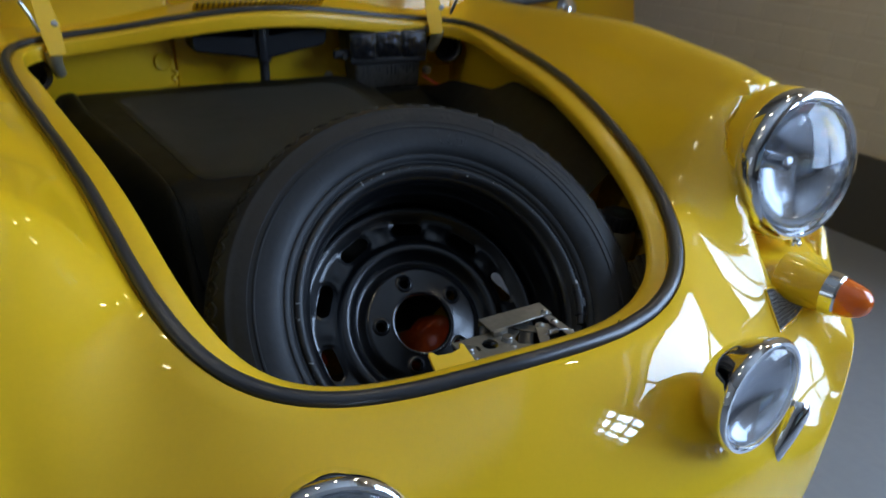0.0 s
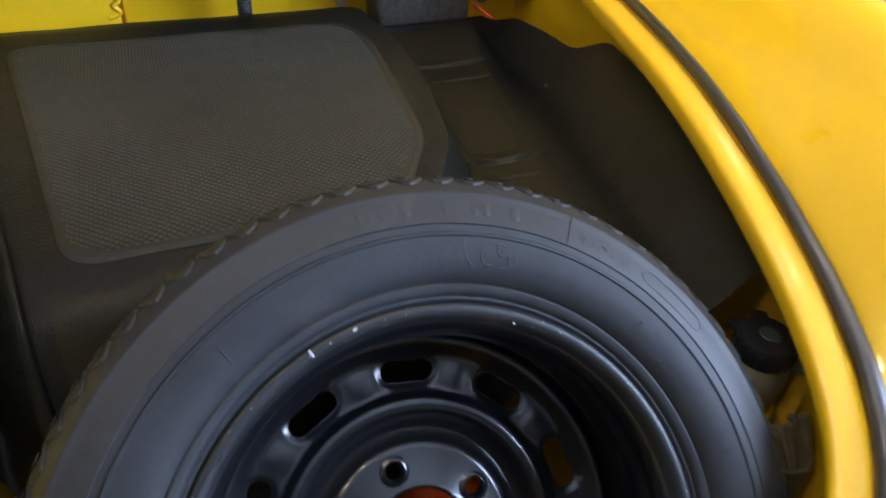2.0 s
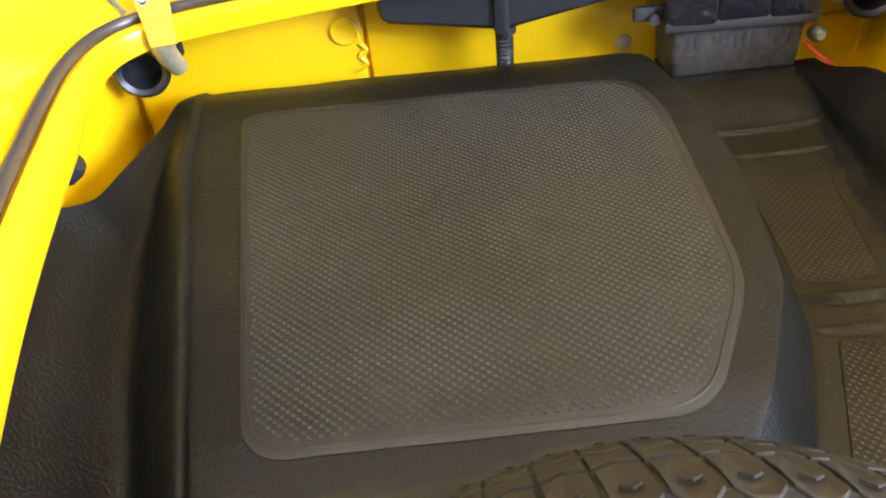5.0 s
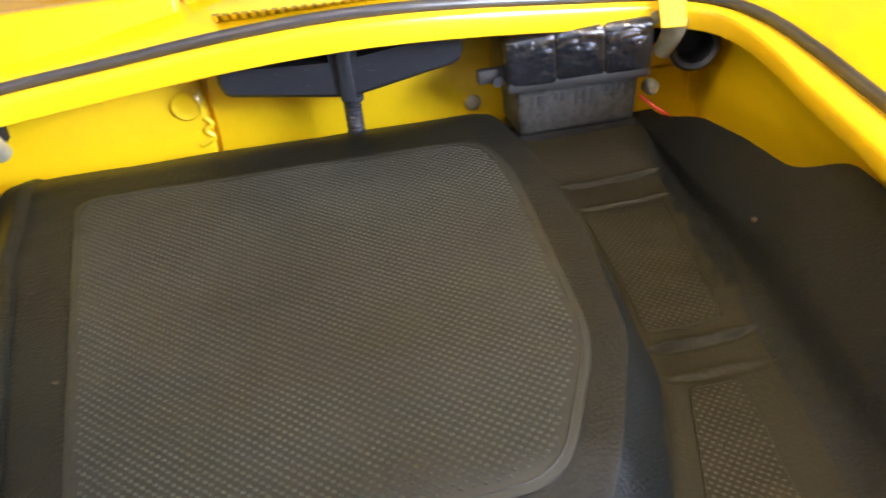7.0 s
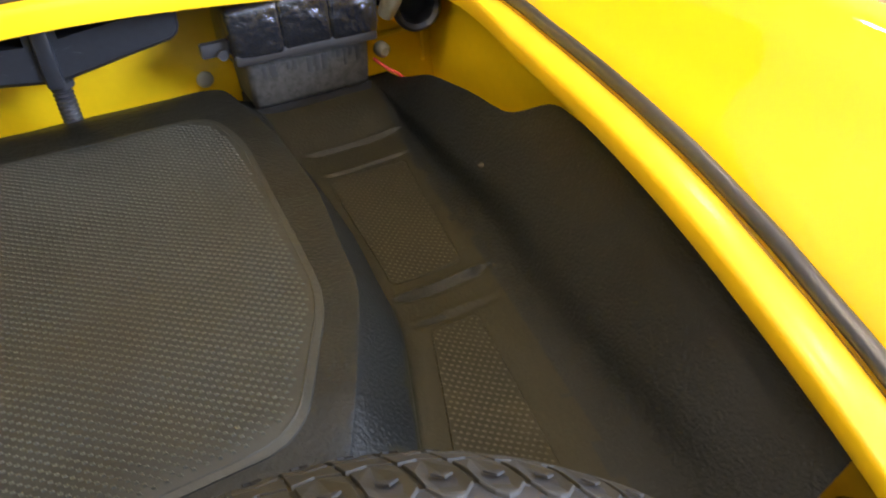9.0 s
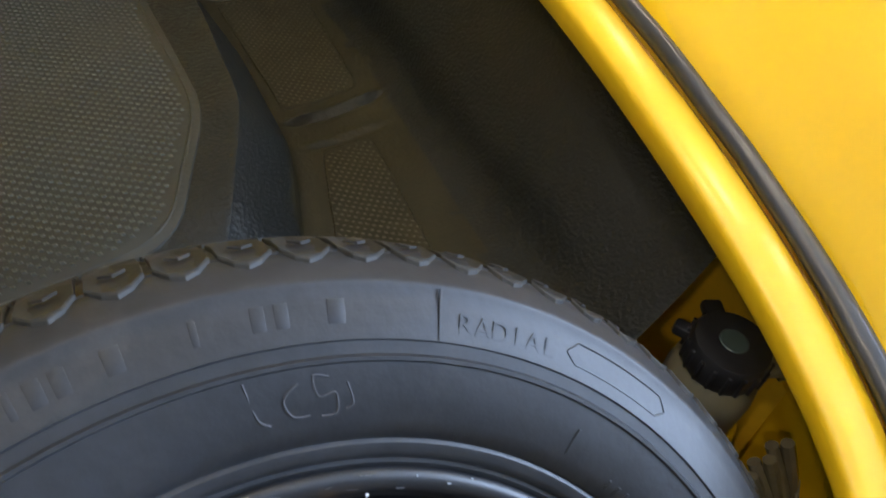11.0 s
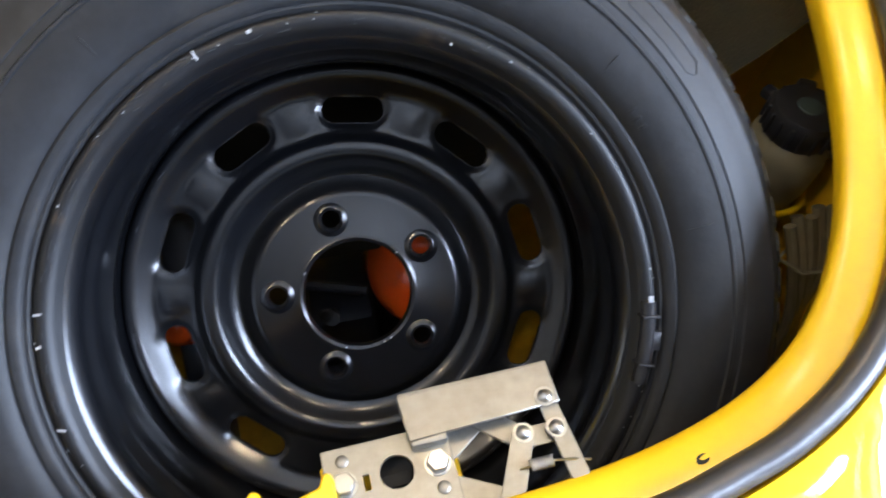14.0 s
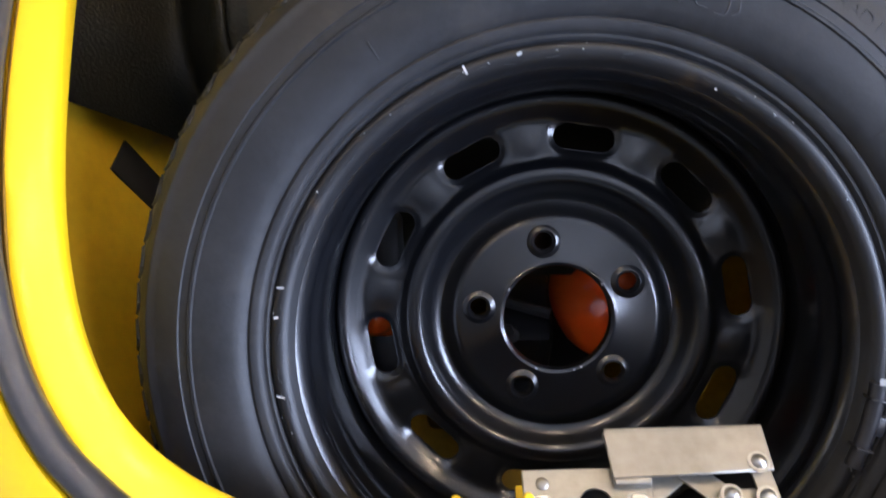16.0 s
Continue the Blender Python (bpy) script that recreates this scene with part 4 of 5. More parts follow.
for k in range(28):
    a = random.uniform(0, 360)
    r = random.choice((0.2045, 0.2025, 0.2065))
    chips.append(box(0, 0, 0, random.uniform(0.0005, 0.0018), random.uniform(0.0004, 0.001), 0.0005, 0, on_wheel(r, a, 0.1141 if r < 0.206 else 0.1132)))
for a in (-70, -62, -110, 40, 150, 200):
    chips.append(box(0, 0, 0, 0.0018, 0.001, 0.0005, 0, on_wheel(0.0462, a, 0.0016)))
part("paint_chip", join(*chips), M_CHIP, rim, "chips down to bare steel", smooth=0, kind="stuff")

scratches = []
for k in range(110):
    a, r = random.uniform(60, 330), random.choice((0.1985, 0.2015, 0.205, 0.178, 0.1155, 0.199, 0.203))
    n = {0.178: 0.0079, 0.1155: 0.0024}.get(r, 0.1142 if r > 0.2 else 0.1130)
    scratches.append(box(0, 0, 0, random.uniform(0.002, 0.009), random.uniform(0.0002, 0.0005), 0.0005, 0, on_wheel(r, a, n) @ pose(0, 0, 0, 0, 0, random.uniform(-12, 12))))
part("scratch", join(*scratches), M_STRAP, rim, "fine scratches in the enamel", smooth=0, kind="stuff")

# what shows under the wheel
horn = thing("red_canister", (0.06, 0.10, -0.25), "round orange-red enamelled canister under the spare wheel", "canister")
part("vessel", lathe([(0.0, 0.0), (0.018, 0.003), (0.034, 0.011), (0.046, 0.025), (0.052, 0.045), (0.053, 0.10), (0.05, 0.12), (0, 0.125)], pose(0.072, 0.052, -0.078, 232, 0, 8), 40), M_RED, horn)
part("nozzle", lathe([(0.012, 0), (0.012, 0.03), (0, 0.03)], pose(0.075, 0.19, -0.16, 232, 0, 8), 20), M_BLACK, horn)
rag = thing("jack", (-0.19, 0.04, -0.25), "small red and grey lifting jack lying under the wheel", "jack")
part("jack_body", join(box(-0.155, 0.05, -0.115, 0.03, 0.05, 0.26, 0.006, pose(0, 0, 0, -40, 0, 0))), M_STRAP, rag)
part("jack_head", join(dome(pose(-0.158, 0.032, -0.045, 45, 0, 0), 0.018, 0.015), box(-0.158, 0.042, -0.060, 0.03, 0.03, 0.03, 0.006)), M_RED, rag)
pump = thing("steering_box", (-0.02, 0.12, -0.25), "dark greasy steering parts beneath the spare wheel", "steering box")
# the wide flat box is a dark plate added to keep the hub's hole black
part("housing_and_dark_plate", join(box(-0.02, 0.12, -0.19, 0.07, 0.10, 0.10, 0.012), box(-0.02, 0.13, -0.235, 0.20, 0.22, 0.03, 0.010)), M_BLACK, pump)
part("shaft", tube([(-0.03, 0.1, -0.16), (-0.03, 0.07, -0.13)], 0.008, n=12), M_STRAP, pump)
part("track_rod", tube([(-0.05, 0.11, -0.12), (0.01, 0.09, -0.12)], 0.006), M_STRAP, pump)
part("pinch_bolt", hexbolt(pose(-0.035, 0.075, -0.128, 60, 0, 0), 0.012, 0.006), M_STRAP, pump)

# ---- lid latch at the front lip ----
LT = pose(0.003, -0.187, 0.064, 3, 0, 3)
base = plate([(-0.040, -0.027), (0.038, -0.027), (0.038, 0.026), (-0.040, 0.026)], 0.0025, LT, 0.0006)
holes = join(lathe([(0, -0.01), (0.0105, -0.01), (0.0105, 0.01), (0, 0.01)], LT @ Matrix.Translation((0.003, 0.003, 0)), 28), plate([(-0.0175, -0.004), (-0.0135, -0.004), (-0.0135, 0.006), (-0.0175, 0.006)], 0.02, LT @ Matrix.Translation((0, 0, -0.01)), 0))
latch = part("lid_latch", cut(base, holes), M_STEEL, car, "zinc-plated lid latch with levers and a spring", smooth=25)
for x, y in ((-0.029, 0.002), (0.028, 0.002)):
    part("bolt", hexbolt(LT @ Matrix.Translation((x, y, 0.0025)), 0.0125, 0.006), M_BOLT, latch)
for x, y in ((-0.028, 0.017), (-0.029, -0.014), (0.028, -0.013)):
    part("rivet", dome(LT @ Matrix.Translation((x, y, 0.0022)), 0.0042, 0.002), M_STEEL, latch)
part("catch_plate", join(lathe([(0, -0.016), (0.016, -0.016), (0.016, -0.010), (0, -0.010)], LT @ Matrix.Translation((0.003, 0.003, 0)), 24), box(0, 0, 0, 0.018, 0.008, 0.004, 0.001, LT @ Matrix.Translation((0.003, 0.001, -0.008)))), M_DARK, latch)
part("cross_bar", join(plate([(0.014, 0.016), (0.111, 0.019), (0.111, 0.047), (0.012, 0.046)], 0.0025, LT @ Matrix.Translation((0, 0, 0.008)), 0.0006), box(0, 0, 0, 0.098, 0.0025, 0.010, 0.0006, LT @ Matrix.Translation((0.062, 0.047, 0.005))), box(0, 0, 0, 0.022, 0.006, 0.009, 0.001, LT @ Matrix.Translation((0.026, 0.016, 0.005)))), M_STEEL, latch)


def lever(x0, y0, x1, y1, w, z):
    d = math.degrees(math.atan2(y1 - y0, x1 - x0))
    L = math.hypot(x1 - x0, y1 - y0)
    return plate(stadium(L + w, w, 7), 0.0022, LT @ Matrix.Translation(((x0 + x1) / 2, (y0 + y1) / 2, z)) @ pose(0, 0, 0, 0, 0, d), 0.0004)


part("lever", lever(0.083, 0.006, 0.064, -0.032, 0.014, 0.004), M_STEEL, latch)
part("lever", lever(0.103, 0.030, 0.108, -0.026, 0.012, 0.005), M_STEEL, latch)
part("lever", lever(0.082, 0.004, 0.104, 0.004, 0.013, 0.001), M_STEEL, latch)
part("lever", lever(0.060, 0.026, 0.084, 0.004, 0.015, -0.002), M_STEEL, latch)
part("lever", lever(0.036, 0.012, 0.056, 0.026, 0.018, -0.004), M_STEEL, latch)
part("lever", lever(0.036, -0.016, 0.062, -0.030, 0.018, -0.003), M_STEEL, latch)
for x, y, z in ((0.1025, 0.024, 0.0105), (0.083, 0.006, 0.0062), (0.1035, 0.004, 0.0072)):
    part("pivot", join(dome(LT @ Matrix.Translation((x, y, z)), 0.0048, 0.0042), lathe([(0, 0), (0.0065, 0), (0.0065, 0.0006), (0, 0.0006)], LT @ Matrix.Translation((x, y, z)), 20)), M_BOLT, latch)
coil = [LT @ Vector((0.0805 + 0.014 * k / 80, -0.0155 + 0.0034 * math.cos(k * 0.95), 0.0085 + 0.0034 * math.sin(k * 0.95))) for k in range(81)]
part("return_spring", join(tube(coil, 0.0006, n=5), tube([LT @ Vector(p) for p in ((0.074, -0.0155, 0.007), (0.0805, -0.0155, 0.0085))], 0.0006, n=5), tube([LT @ Vector(p) for p in ((0.0945, -0.0155, 0.0085), (0.104, -0.017, 0.0085), (0.118, -0.019, 0.004))], 0.0008, n=5)), M_BOLT, latch, "small coil spring and release wire")
part("latch_shelf", join(box(0, 0, 0, 0.086, 0.060, 0.004, 0.001, LT @ Matrix.Translation((0.0, -0.006, -0.020)))), M_PAINT_IN, car, "yellow shelf that carries the latch")
part("striker_bracket", join(plate([(-0.090, -0.012), (-0.034, -0.012), (-0.034, 0.020), (-0.036, 0.024), (-0.040, 0.024), (-0.043, 0.017), (-0.056, 0.014), (-0.074, 0.016), (-0.078, 0.023), (-0.082, 0.024), (-0.085, 0.020)], 0.004, LT @ Matrix.Translation((0.0, -0.014, 0.004)) @ pose(0, 0, 0, 14, 0, 0), 0.0012), box(0, 0, 0, 0.062, 0.02, 0.01, 0.003, LT @ Matrix.Translation((-0.062, -0.028, -0.001)))), M_LIP, car, "yellow bracket with chipped paint beside the latch")

# ---- moulded luggage mat ----
# the fold lines along the mat, each as (x, height) at these depths from the cowl to the spare wheel
DEPTHS = [0.885, 0.84, 0.77, 0.68, 0.59, 0.545, 0.38, 0.28, 0.212, 0.178, 0.11]
LEFT_EDGE = [(-0.432, 0.178), (-0.45, 0.178), (-0.455, 0.183), (-0.462, 0.19), (-0.462, 0.205), (-0.492, 0.228), (-0.48, 0.225), (-0.46, 0.215), (-0.45, 0.205), (-0.435, 0.175), (-0.42, 0.15)]
LEFT_WALL = [(-0.428, 0.184), (-0.44, 0.194), (-0.445, 0.181), (-0.452, 0.176), (-0.448, 0.168), (-0.462, 0.18), (-0.44, 0.172), (-0.42, 0.155), (-0.41, 0.14), (-0.395, 0.105), (-0.385, 0.07)]
LEFT_VALLEY = [(-0.422, 0.186), (-0.43, 0.199), (-0.43, 0.18), (-0.43, 0.163), (-0.424, 0.148), (-0.42, 0.142), (-0.392, 0.126), (-0.372, 0.105), (-0.358, 0.085), (-0.35, 0.05), (-0.34, -0.03)]
LEFT_ROLL = [(-0.41, 0.187), (-0.412, 0.201), (-0.404, 0.198), (-0.395, 0.196), (-0.374, 0.192), (-0.365, 0.19), (-0.33, 0.182), (-0.31, 0.172), (-0.3, 0.15), (-0.295, 0.075), (-0.29, -0.06)]
LEFT_CREASE = [(-0.395, 0.183), (-0.395, 0.193), (-0.387, 0.188), (-0.376, 0.182), (-0.355, 0.177), (-0.347, 0.175), (-0.314, 0.166), (-0.296, 0.158), (-0.288, 0.138), (-0.283, 0.06), (-0.278, -0.07)]
SHELF_START = [(-0.35, 0.184), (-0.35, 0.196), (-0.345, 0.193), (-0.34, 0.19), (-0.325, 0.187), (-0.318, 0.186), (-0.285, 0.18), (-0.268, 0.174), (-0.26, 0.15), (-0.258, 0.06), (-0.255, -0.08)]
SHELF_END = [(0.12, 0.18), (0.13, 0.195), (0.14, 0.193), (0.15, 0.191), (0.15, 0.189), (0.15, 0.189), (0.125, 0.187), (0.08, 0.18), (0.04, 0.155), (0.02, 0.06), (0.01, -0.08)]
SHELF_EDGE = [(0.165, 0.172), (0.18, 0.186), (0.185, 0.184), (0.19, 0.183), (0.186, 0.182), (0.182, 0.182), (0.16, 0.179), (0.116, 0.172), (0.08, 0.14), (0.055, 0.06), (0.045, -0.08)]
BEVEL_FOOT = [(0.205, 0.155), (0.222, 0.15), (0.224, 0.131), (0.226, 0.132), (0.223, 0.13), (0.221, 0.13), (0.198, 0.13), (0.158, 0.12), (0.13, 0.105), (0.105, 0.07), (0.095, -0.04)]
TRENCH = [(0.245, 0.147), (0.25, 0.133), (0.247, 0.109), (0.243, 0.106), (0.236, 0.104), (0.233, 0.104), (0.212, 0.1), (0.178, 0.098), (0.16, 0.096), (0.15, 0.085), (0.145, 0.02)]
FOOTWELL_END = [(0.375, 0.145), (0.385, 0.132), (0.378, 0.109), (0.368, 0.106), (0.358, 0.105), (0.352, 0.105), (0.322, 0.1), (0.306, 0.098), (0.296, 0.096), (0.288, 0.096), (0.282, 0.092)]
RIGHT_WALL = [(0.402, 0.142), (0.405, 0.136), (0.402, 0.136), (0.398, 0.138), (0.396, 0.142), (0.398, 0.15), (0.371, 0.14), (0.356, 0.138), (0.349, 0.134), (0.346, 0.13), (0.34, 0.125)]
RIGHT_EDGE = [(0.43, 0.143), (0.43, 0.149), (0.44, 0.177), (0.45, 0.182), (0.443, 0.19), (0.47, 0.22), (0.451, 0.212), (0.435, 0.202), (0.426, 0.193), (0.428, 0.19), (0.405, 0.182)]
SECTIONS = list(zip(DEPTHS, zip(LEFT_EDGE, LEFT_WALL, LEFT_VALLEY, LEFT_ROLL, LEFT_CREASE, SHELF_START, SHELF_END, SHELF_EDGE, BEVEL_FOOT, TRENCH, FOOTWELL_END, RIGHT_WALL, RIGHT_EDGE)))


def section(y):
    """The mat's cross-section at depth y."""
    for (y0, a), (y1, b) in zip(SECTIONS, SECTIONS[1:]):
        if y >= y1:
            u = (y0 - y) / (y0 - y1)
            return [Vector((p[0] + (q[0] - p[0]) * u, y, p[1] + (q[1] - p[1]) * u)) for p, q in zip(a, b)]
    return [Vector((p[0], y, p[1])) for p in SECTIONS[-1][1]]


ys = list(np.linspace(0.885, 0.11, 420))
secs = [section(y) for y in ys]
for _ in range(110):
    secs = [secs[0]] + [[(a + 2 * b + c) / 4 for a, b, c in zip(secs[i - 1], secs[i], secs[i + 1])] for i in range(1, len(secs) - 1)] + [secs[-1]]
mat_rows = [smooth_line(s, 13) for s in secs]
for r in mat_rows:
    for p in r:
        short = 0.08 * min(1.0, max(0.0, (0.15 - p.z) / 0.12)) * min(1.0, max(0.0, (-0.30 - p.x) / 0.05))
        p.y = 0.885 - (0.885 - p.y) * (1 + 0.050 * min(1.0, max(0.0, (p.x - 0.25) / 0.06)) - short / 0.775)


def groove(p):
    """Pressed steps across the narrow footwell."""
    h = 0.0
    for y, x0, x1, high, deep in ((0.764, 0.25, 0.388, 0.0036, 0.0035), (0.708, 0.25, 0.370, 0.0018, 0.0025), (0.450, 0.222, 0.330, 0.0044, 0.0066), (0.4075, 0.222, 0.312, 0.0018, 0.0025)):
        edge = min(1.0, max(0.0, (p.x - x0) / 0.012)) * min(1.0, max(0.0, (x1 - p.x) / 0.012))
        d = p.y - y
        h += edge * (high * math.exp(-(d / 0.0034) ** 2) * (1 if d > 0 else math.exp(-(d / 0.0028) ** 2)) - deep * math.exp(-((d + 0.0055) / 0.0028) ** 2))
    return h


for r in mat_rows:
    for p in r:
        p.z += groove(p) + 0.0022 * noise.noise(p * 9.0) + 0.0008 * noise.noise(p * 30.0)
mat_bm = grid_mesh(mat_rows)
BROWN_START = [(0.1, 0.15), (0.2, 0.14), (0.28, 0.160), (0.38, 0.196), (0.55, 0.220), (0.9, 0.228)]
BROWN_EDGE = [(0.1, 0.262), (0.272, 0.296), (0.449, 0.332), (0.702, 0.368), (0.9, 0.405)]
for f in mat_bm.faces:
    c = f.calc_center_median()
    if c.z < 0.162 and c.x > lerp_table(BROWN_START, c.y) + 0.006 * noise.noise(c * 25) and c.x < lerp_table(BROWN_EDGE, c.y) + 0.008 * noise.noise(c * 30):
        f.material_index = 1
    elif c.y < 0.245 + 0.03 * noise.noise(c * 14) and -0.27 < c.x < 0.2:
        f.material_index = 1
luggage_mat = solo("luggage_mat", mat_bm, M_MAT, (0, 0.5, 0.1), "moulded black rubber luggage mat, dusty and worn brown, with studded panels", "mat", smooth=70)
luggage_mat.data.materials.append(M_FOOT)


mat_skin = BVHTree.FromPolygons([v for r in mat_rows for v in r], [(i * len(r) + j, i * len(r) + j + 1, (i + 1) * len(r) + j + 1, (i + 1) * len(r) + j) for i, r in enumerate(mat_rows[:-1]) for j in range(len(r) - 1)])


@functools.lru_cache(None)
def mat_height(x, y):
    got = mat_skin.ray_cast(Vector((x, y, 1.0)), Vector((0, 0, -1)))[0]
    return got.z if got else 0.1


def rounded(poly, r, n=6):
    """A polygon with rounded corners."""
    out = []
    k = len(poly)
    for i in range(k):
        p, a, b = Vector(poly[i]), Vector(poly[i - 1]), Vector(poly[(i + 1) % k])
        u, v = p + (a - p).normalized() * r, p + (b - p).normalized() * r
        for s in range(n + 1):
            t = s / n
            out.append(u * (1 - t) ** 2 + p * 2 * t * (1 - t) + v * t * t)
    return out


def inside(poly, x, y):
    c = False
    for i in range(len(poly)):
        a, b = poly[i - 1], poly[i]
        if (a.y > y) != (b.y > y) and x < (b.x - a.x) * (y - a.y) / (b.y - a.y) + a.x:
            c = not c
    return c


def studded(poly, r, pitch, high, name, label, lift=0.003, turn=45, base_mat=M_PAD, stud_mat=M_NUB):
    """A panel pressed in the mat: a low raised sheet, its border, and rows of small studs."""
    line = rounded(poly, r)
    line = [a.lerp(b, k / m) for a, b in zip(line, line[1:] + line[:1]) for m in [max(1, int((b - a).length / 0.006))] for k in range(m)]
    cx, cy = sum(p.x for p in line) / len(line), sum(p.y for p in line) / len(line)
    rows_ = []
    for k, h in ((1.006, -0.0012), (1.0, -0.0014), (0.997, lift * 0.7), (0.988, lift), *((k / 40, lift) for k in range(38, -1, -1))):
        rows_.append([Vector((cx + (p.x - cx) * k, cy + (p.y - cy) * k, mat_height(cx + (p.x - cx) * k, cy + (p.y - cy) * k) + h)) for p in line])
    sheet = grid_mesh(rows_, closed_u=True)
    bmesh.ops.remove_doubles(sheet, verts=sheet.verts, dist=1e-5)
    panel = part(name, sheet, base_mat, luggage_mat, label, smooth=30)
    ridge = []
    for k, h in ((0.979, lift - 0.001), (0.977, lift + 0.0002), (0.973, lift + 0.0004), (0.969, lift + 0.0002), (0.967, lift - 0.001)):
        ridge.append([Vector((cx + (p.x - cx) * k, cy + (p.y - cy) * k, mat_height(cx + (p.x - cx) * k, cy + (p.y - cy) * k) + h)) for p in line])
    part("border_ridge", grid_mesh(ridge, closed_u=True), base_mat, panel, smooth=60)
    field = [Vector((cx + (p.x - cx) * 0.95, cy + (p.y - cy) * 0.95)) for p in line]
    c, s = math.cos(radians(turn)), math.sin(radians(turn))
    xs, ysv = [p.x for p in line], [p.y for p in line]
    vs, fs = [], []
    n = int(1.0 / pitch)
    for i in range(-n, n):
        for j in range(-n, n):
            x, y = cx + pitch * (c * i - s * j), cy + pitch * (s * i + c * j) * 0.92
            if not (min(xs) < x < max(xs) and min(ysv) < y < max(ysv)) or not inside(field, x, y):
                continue
            wear = 0.72 + 0.28 * noise.noise(Vector((x * 7, y * 7, 1.5)))
            z, h = mat_height(x, y) + lift - 0.0004, high * max(0.15, min(1.0, wear + 0.25))
            o = len(vs)
            a, b = Vector((-s, c, 0)) * pitch * 0.49, Vector((c, s, 0)) * pitch * 0.33
            q = Vector((x, y, z))
            vs += [q - a, q - b, q + a, q + b] + [q + Vector((0, 0, h)) + e * 0.5 for e in (-a, -b, a, b)]
            fs += [(o, o + 1, o + 5, o + 4), (o + 1, o + 2, o + 6, o + 5), (o + 2, o + 3, o + 7, o + 6), (o + 3, o, o + 4, o + 7), (o + 4, o + 5, o + 6, o + 7)]
    me = bpy.data.meshes.new("studs")
    me.from_pydata(vs, [], fs)
    b2 = bmesh.new()
    b2.from_mesh(me)
    bpy.data.meshes.remove(me)
    part("studs", b2, stud_mat, panel, "rows of small worn rubber studs", smooth=0, kind="stuff")
    return panel


studded([(-0.343, 0.787), (0.147, 0.774), (0.163, 0.690), (0.139, 0.385), (0.074, 0.264), (-0.258, 0.264)], 0.035, 0.0062, 0.0013, "studded_panel", "large studded panel with rounded corners", 0.0016)
studded([(0.252, 0.698), (0.358, 0.690), (0.314, 0.469), (0.231, 0.469)], 0.008, 0.0062, 0.0005, "footwell_panel", "studded footwell panel, worn smooth", 0.0009, 45, M_FOOT, M_NUB_FOOT)
studded([(0.235, 0.395), (0.286, 0.393), (0.246, 0.19), (0.155, 0.19)], 0.010, 0.0062, 0.0007, "footwell_panel", "studded footwell panel", 0.0010, 45, M_FOOT, M_NUB_FOOT)
part("torn_edge", grid_mesh([[Vector((-0.262 + 0.055 * u + 0.012 * v, 0.214 - 0.030 * v, 0.135 - 0.10 * v + 0.006 * noise.noise(Vector((u * 9, v * 9, 0))))) for u in np.linspace(0, 1, 18)] for v in np.linspace(0, 1, 12)]), M_DIRT, luggage_mat, "frayed brown edge of the mat's lining", smooth=0)

random.seed(12)
for x, y, r in ((0.397, 0.562, 0.0034), (-0.300, 0.470, 0.0022), (-0.352, 0.610, 0.0022)):
    part("dirt_fleck", lathe([(r * math.cos(a), r * 0.4 * math.sin(a)) for a in np.linspace(0, math.pi / 2, 4)], Matrix.Translation((x, y, mat_height(x, y) + 0.0005)) @ pose(0, 0, 0, 0, -40 if x > 0 else 20, random.uniform(0, 90)) @ Matrix.Diagonal((1.0, 1.8, 1.0, 1.0)), 10), M_DIRT, luggage_mat)

# ---- battery on the bulkhead ----
bat = thing("battery", (0.305, 0.90, 0.11), "old grey battery under a glossy black cover, held by a strap", "battery")
taper = box(0.304, 0.892, 0.187, 0.178, 0.085, 0.082, 0.010, seg=3)
for v in taper.verts:
    if v.co.z < 0.17:
        v.co.x = 0.304 + (v.co.x - 0.304) * 0.95
part("case", taper, M_CASE, bat, "grey stained battery case")
part("base_tray", box(0.306, 0.893, 0.139, 0.172, 0.078, 0.020, 0.004), M_DARK, bat)
random.seed(3)
x = 0.236
while x < 0.372:
    w, h = random.uniform(0.004, 0.011), random.uniform(0.010, 0.024)
    part("label_smudge", box(x + w / 2, 0.8493, 0.206 - h / 2, w, 0.0010, h, 0.0003), M_STRAP, bat)
    x += w + random.choice((0.003, 0.004, 0.014))
for k in range(3):
    cell = box(0.2365 + k * 0.0665, 0.888, 0.255, 0.0700, 0.088, 0.070, 0.0085, seg=4)
    for v in cell.verts:
        v.co += 0.0022 * noise.noise_vector(v.co * 60)
        if v.co.y < 0.87:
            v.co.y -= 0.006 * (1 - ((v.co.z - 0.255) / 0.05) ** 2)
    part("cell_cover", cell, M_FOIL, bat, "glossy black plastic cell cover", smooth=60)
part("clamp_strap", join(box(0.303, 0.888, 0.221, 0.200, 0.094, 0.017, 0.004, pose(0, 0, 0, 0, 1.5, 0))), M_STRAP, bat, "dark grey clamping strap")
part("strap_lug", join(box(0.187, 0.865, 0.238, 0.040, 0.014, 0.019, 0.003), lathe([(0, 0), (0.007, 0), (0.007, 0.006), (0, 0.006)], pose(0.192, 0.857, 0.232, 90, 0, 0), 16)), M_STRAP, bat)
part("terminal", join(lathe([(0.010, 0), (0.009, 0.02), (0, 0.02)], pose(0.408, 0.868, 0.288, 90, 0, 0), 16), box(0.409, 0.872, 0.255, 0.012, 0.02, 0.06, 0.003)), M_GREASE, bat)
cable = thing("battery_cable", (0.43, 0.86, 0.12), "short red battery cable with a pale plug", "cable")
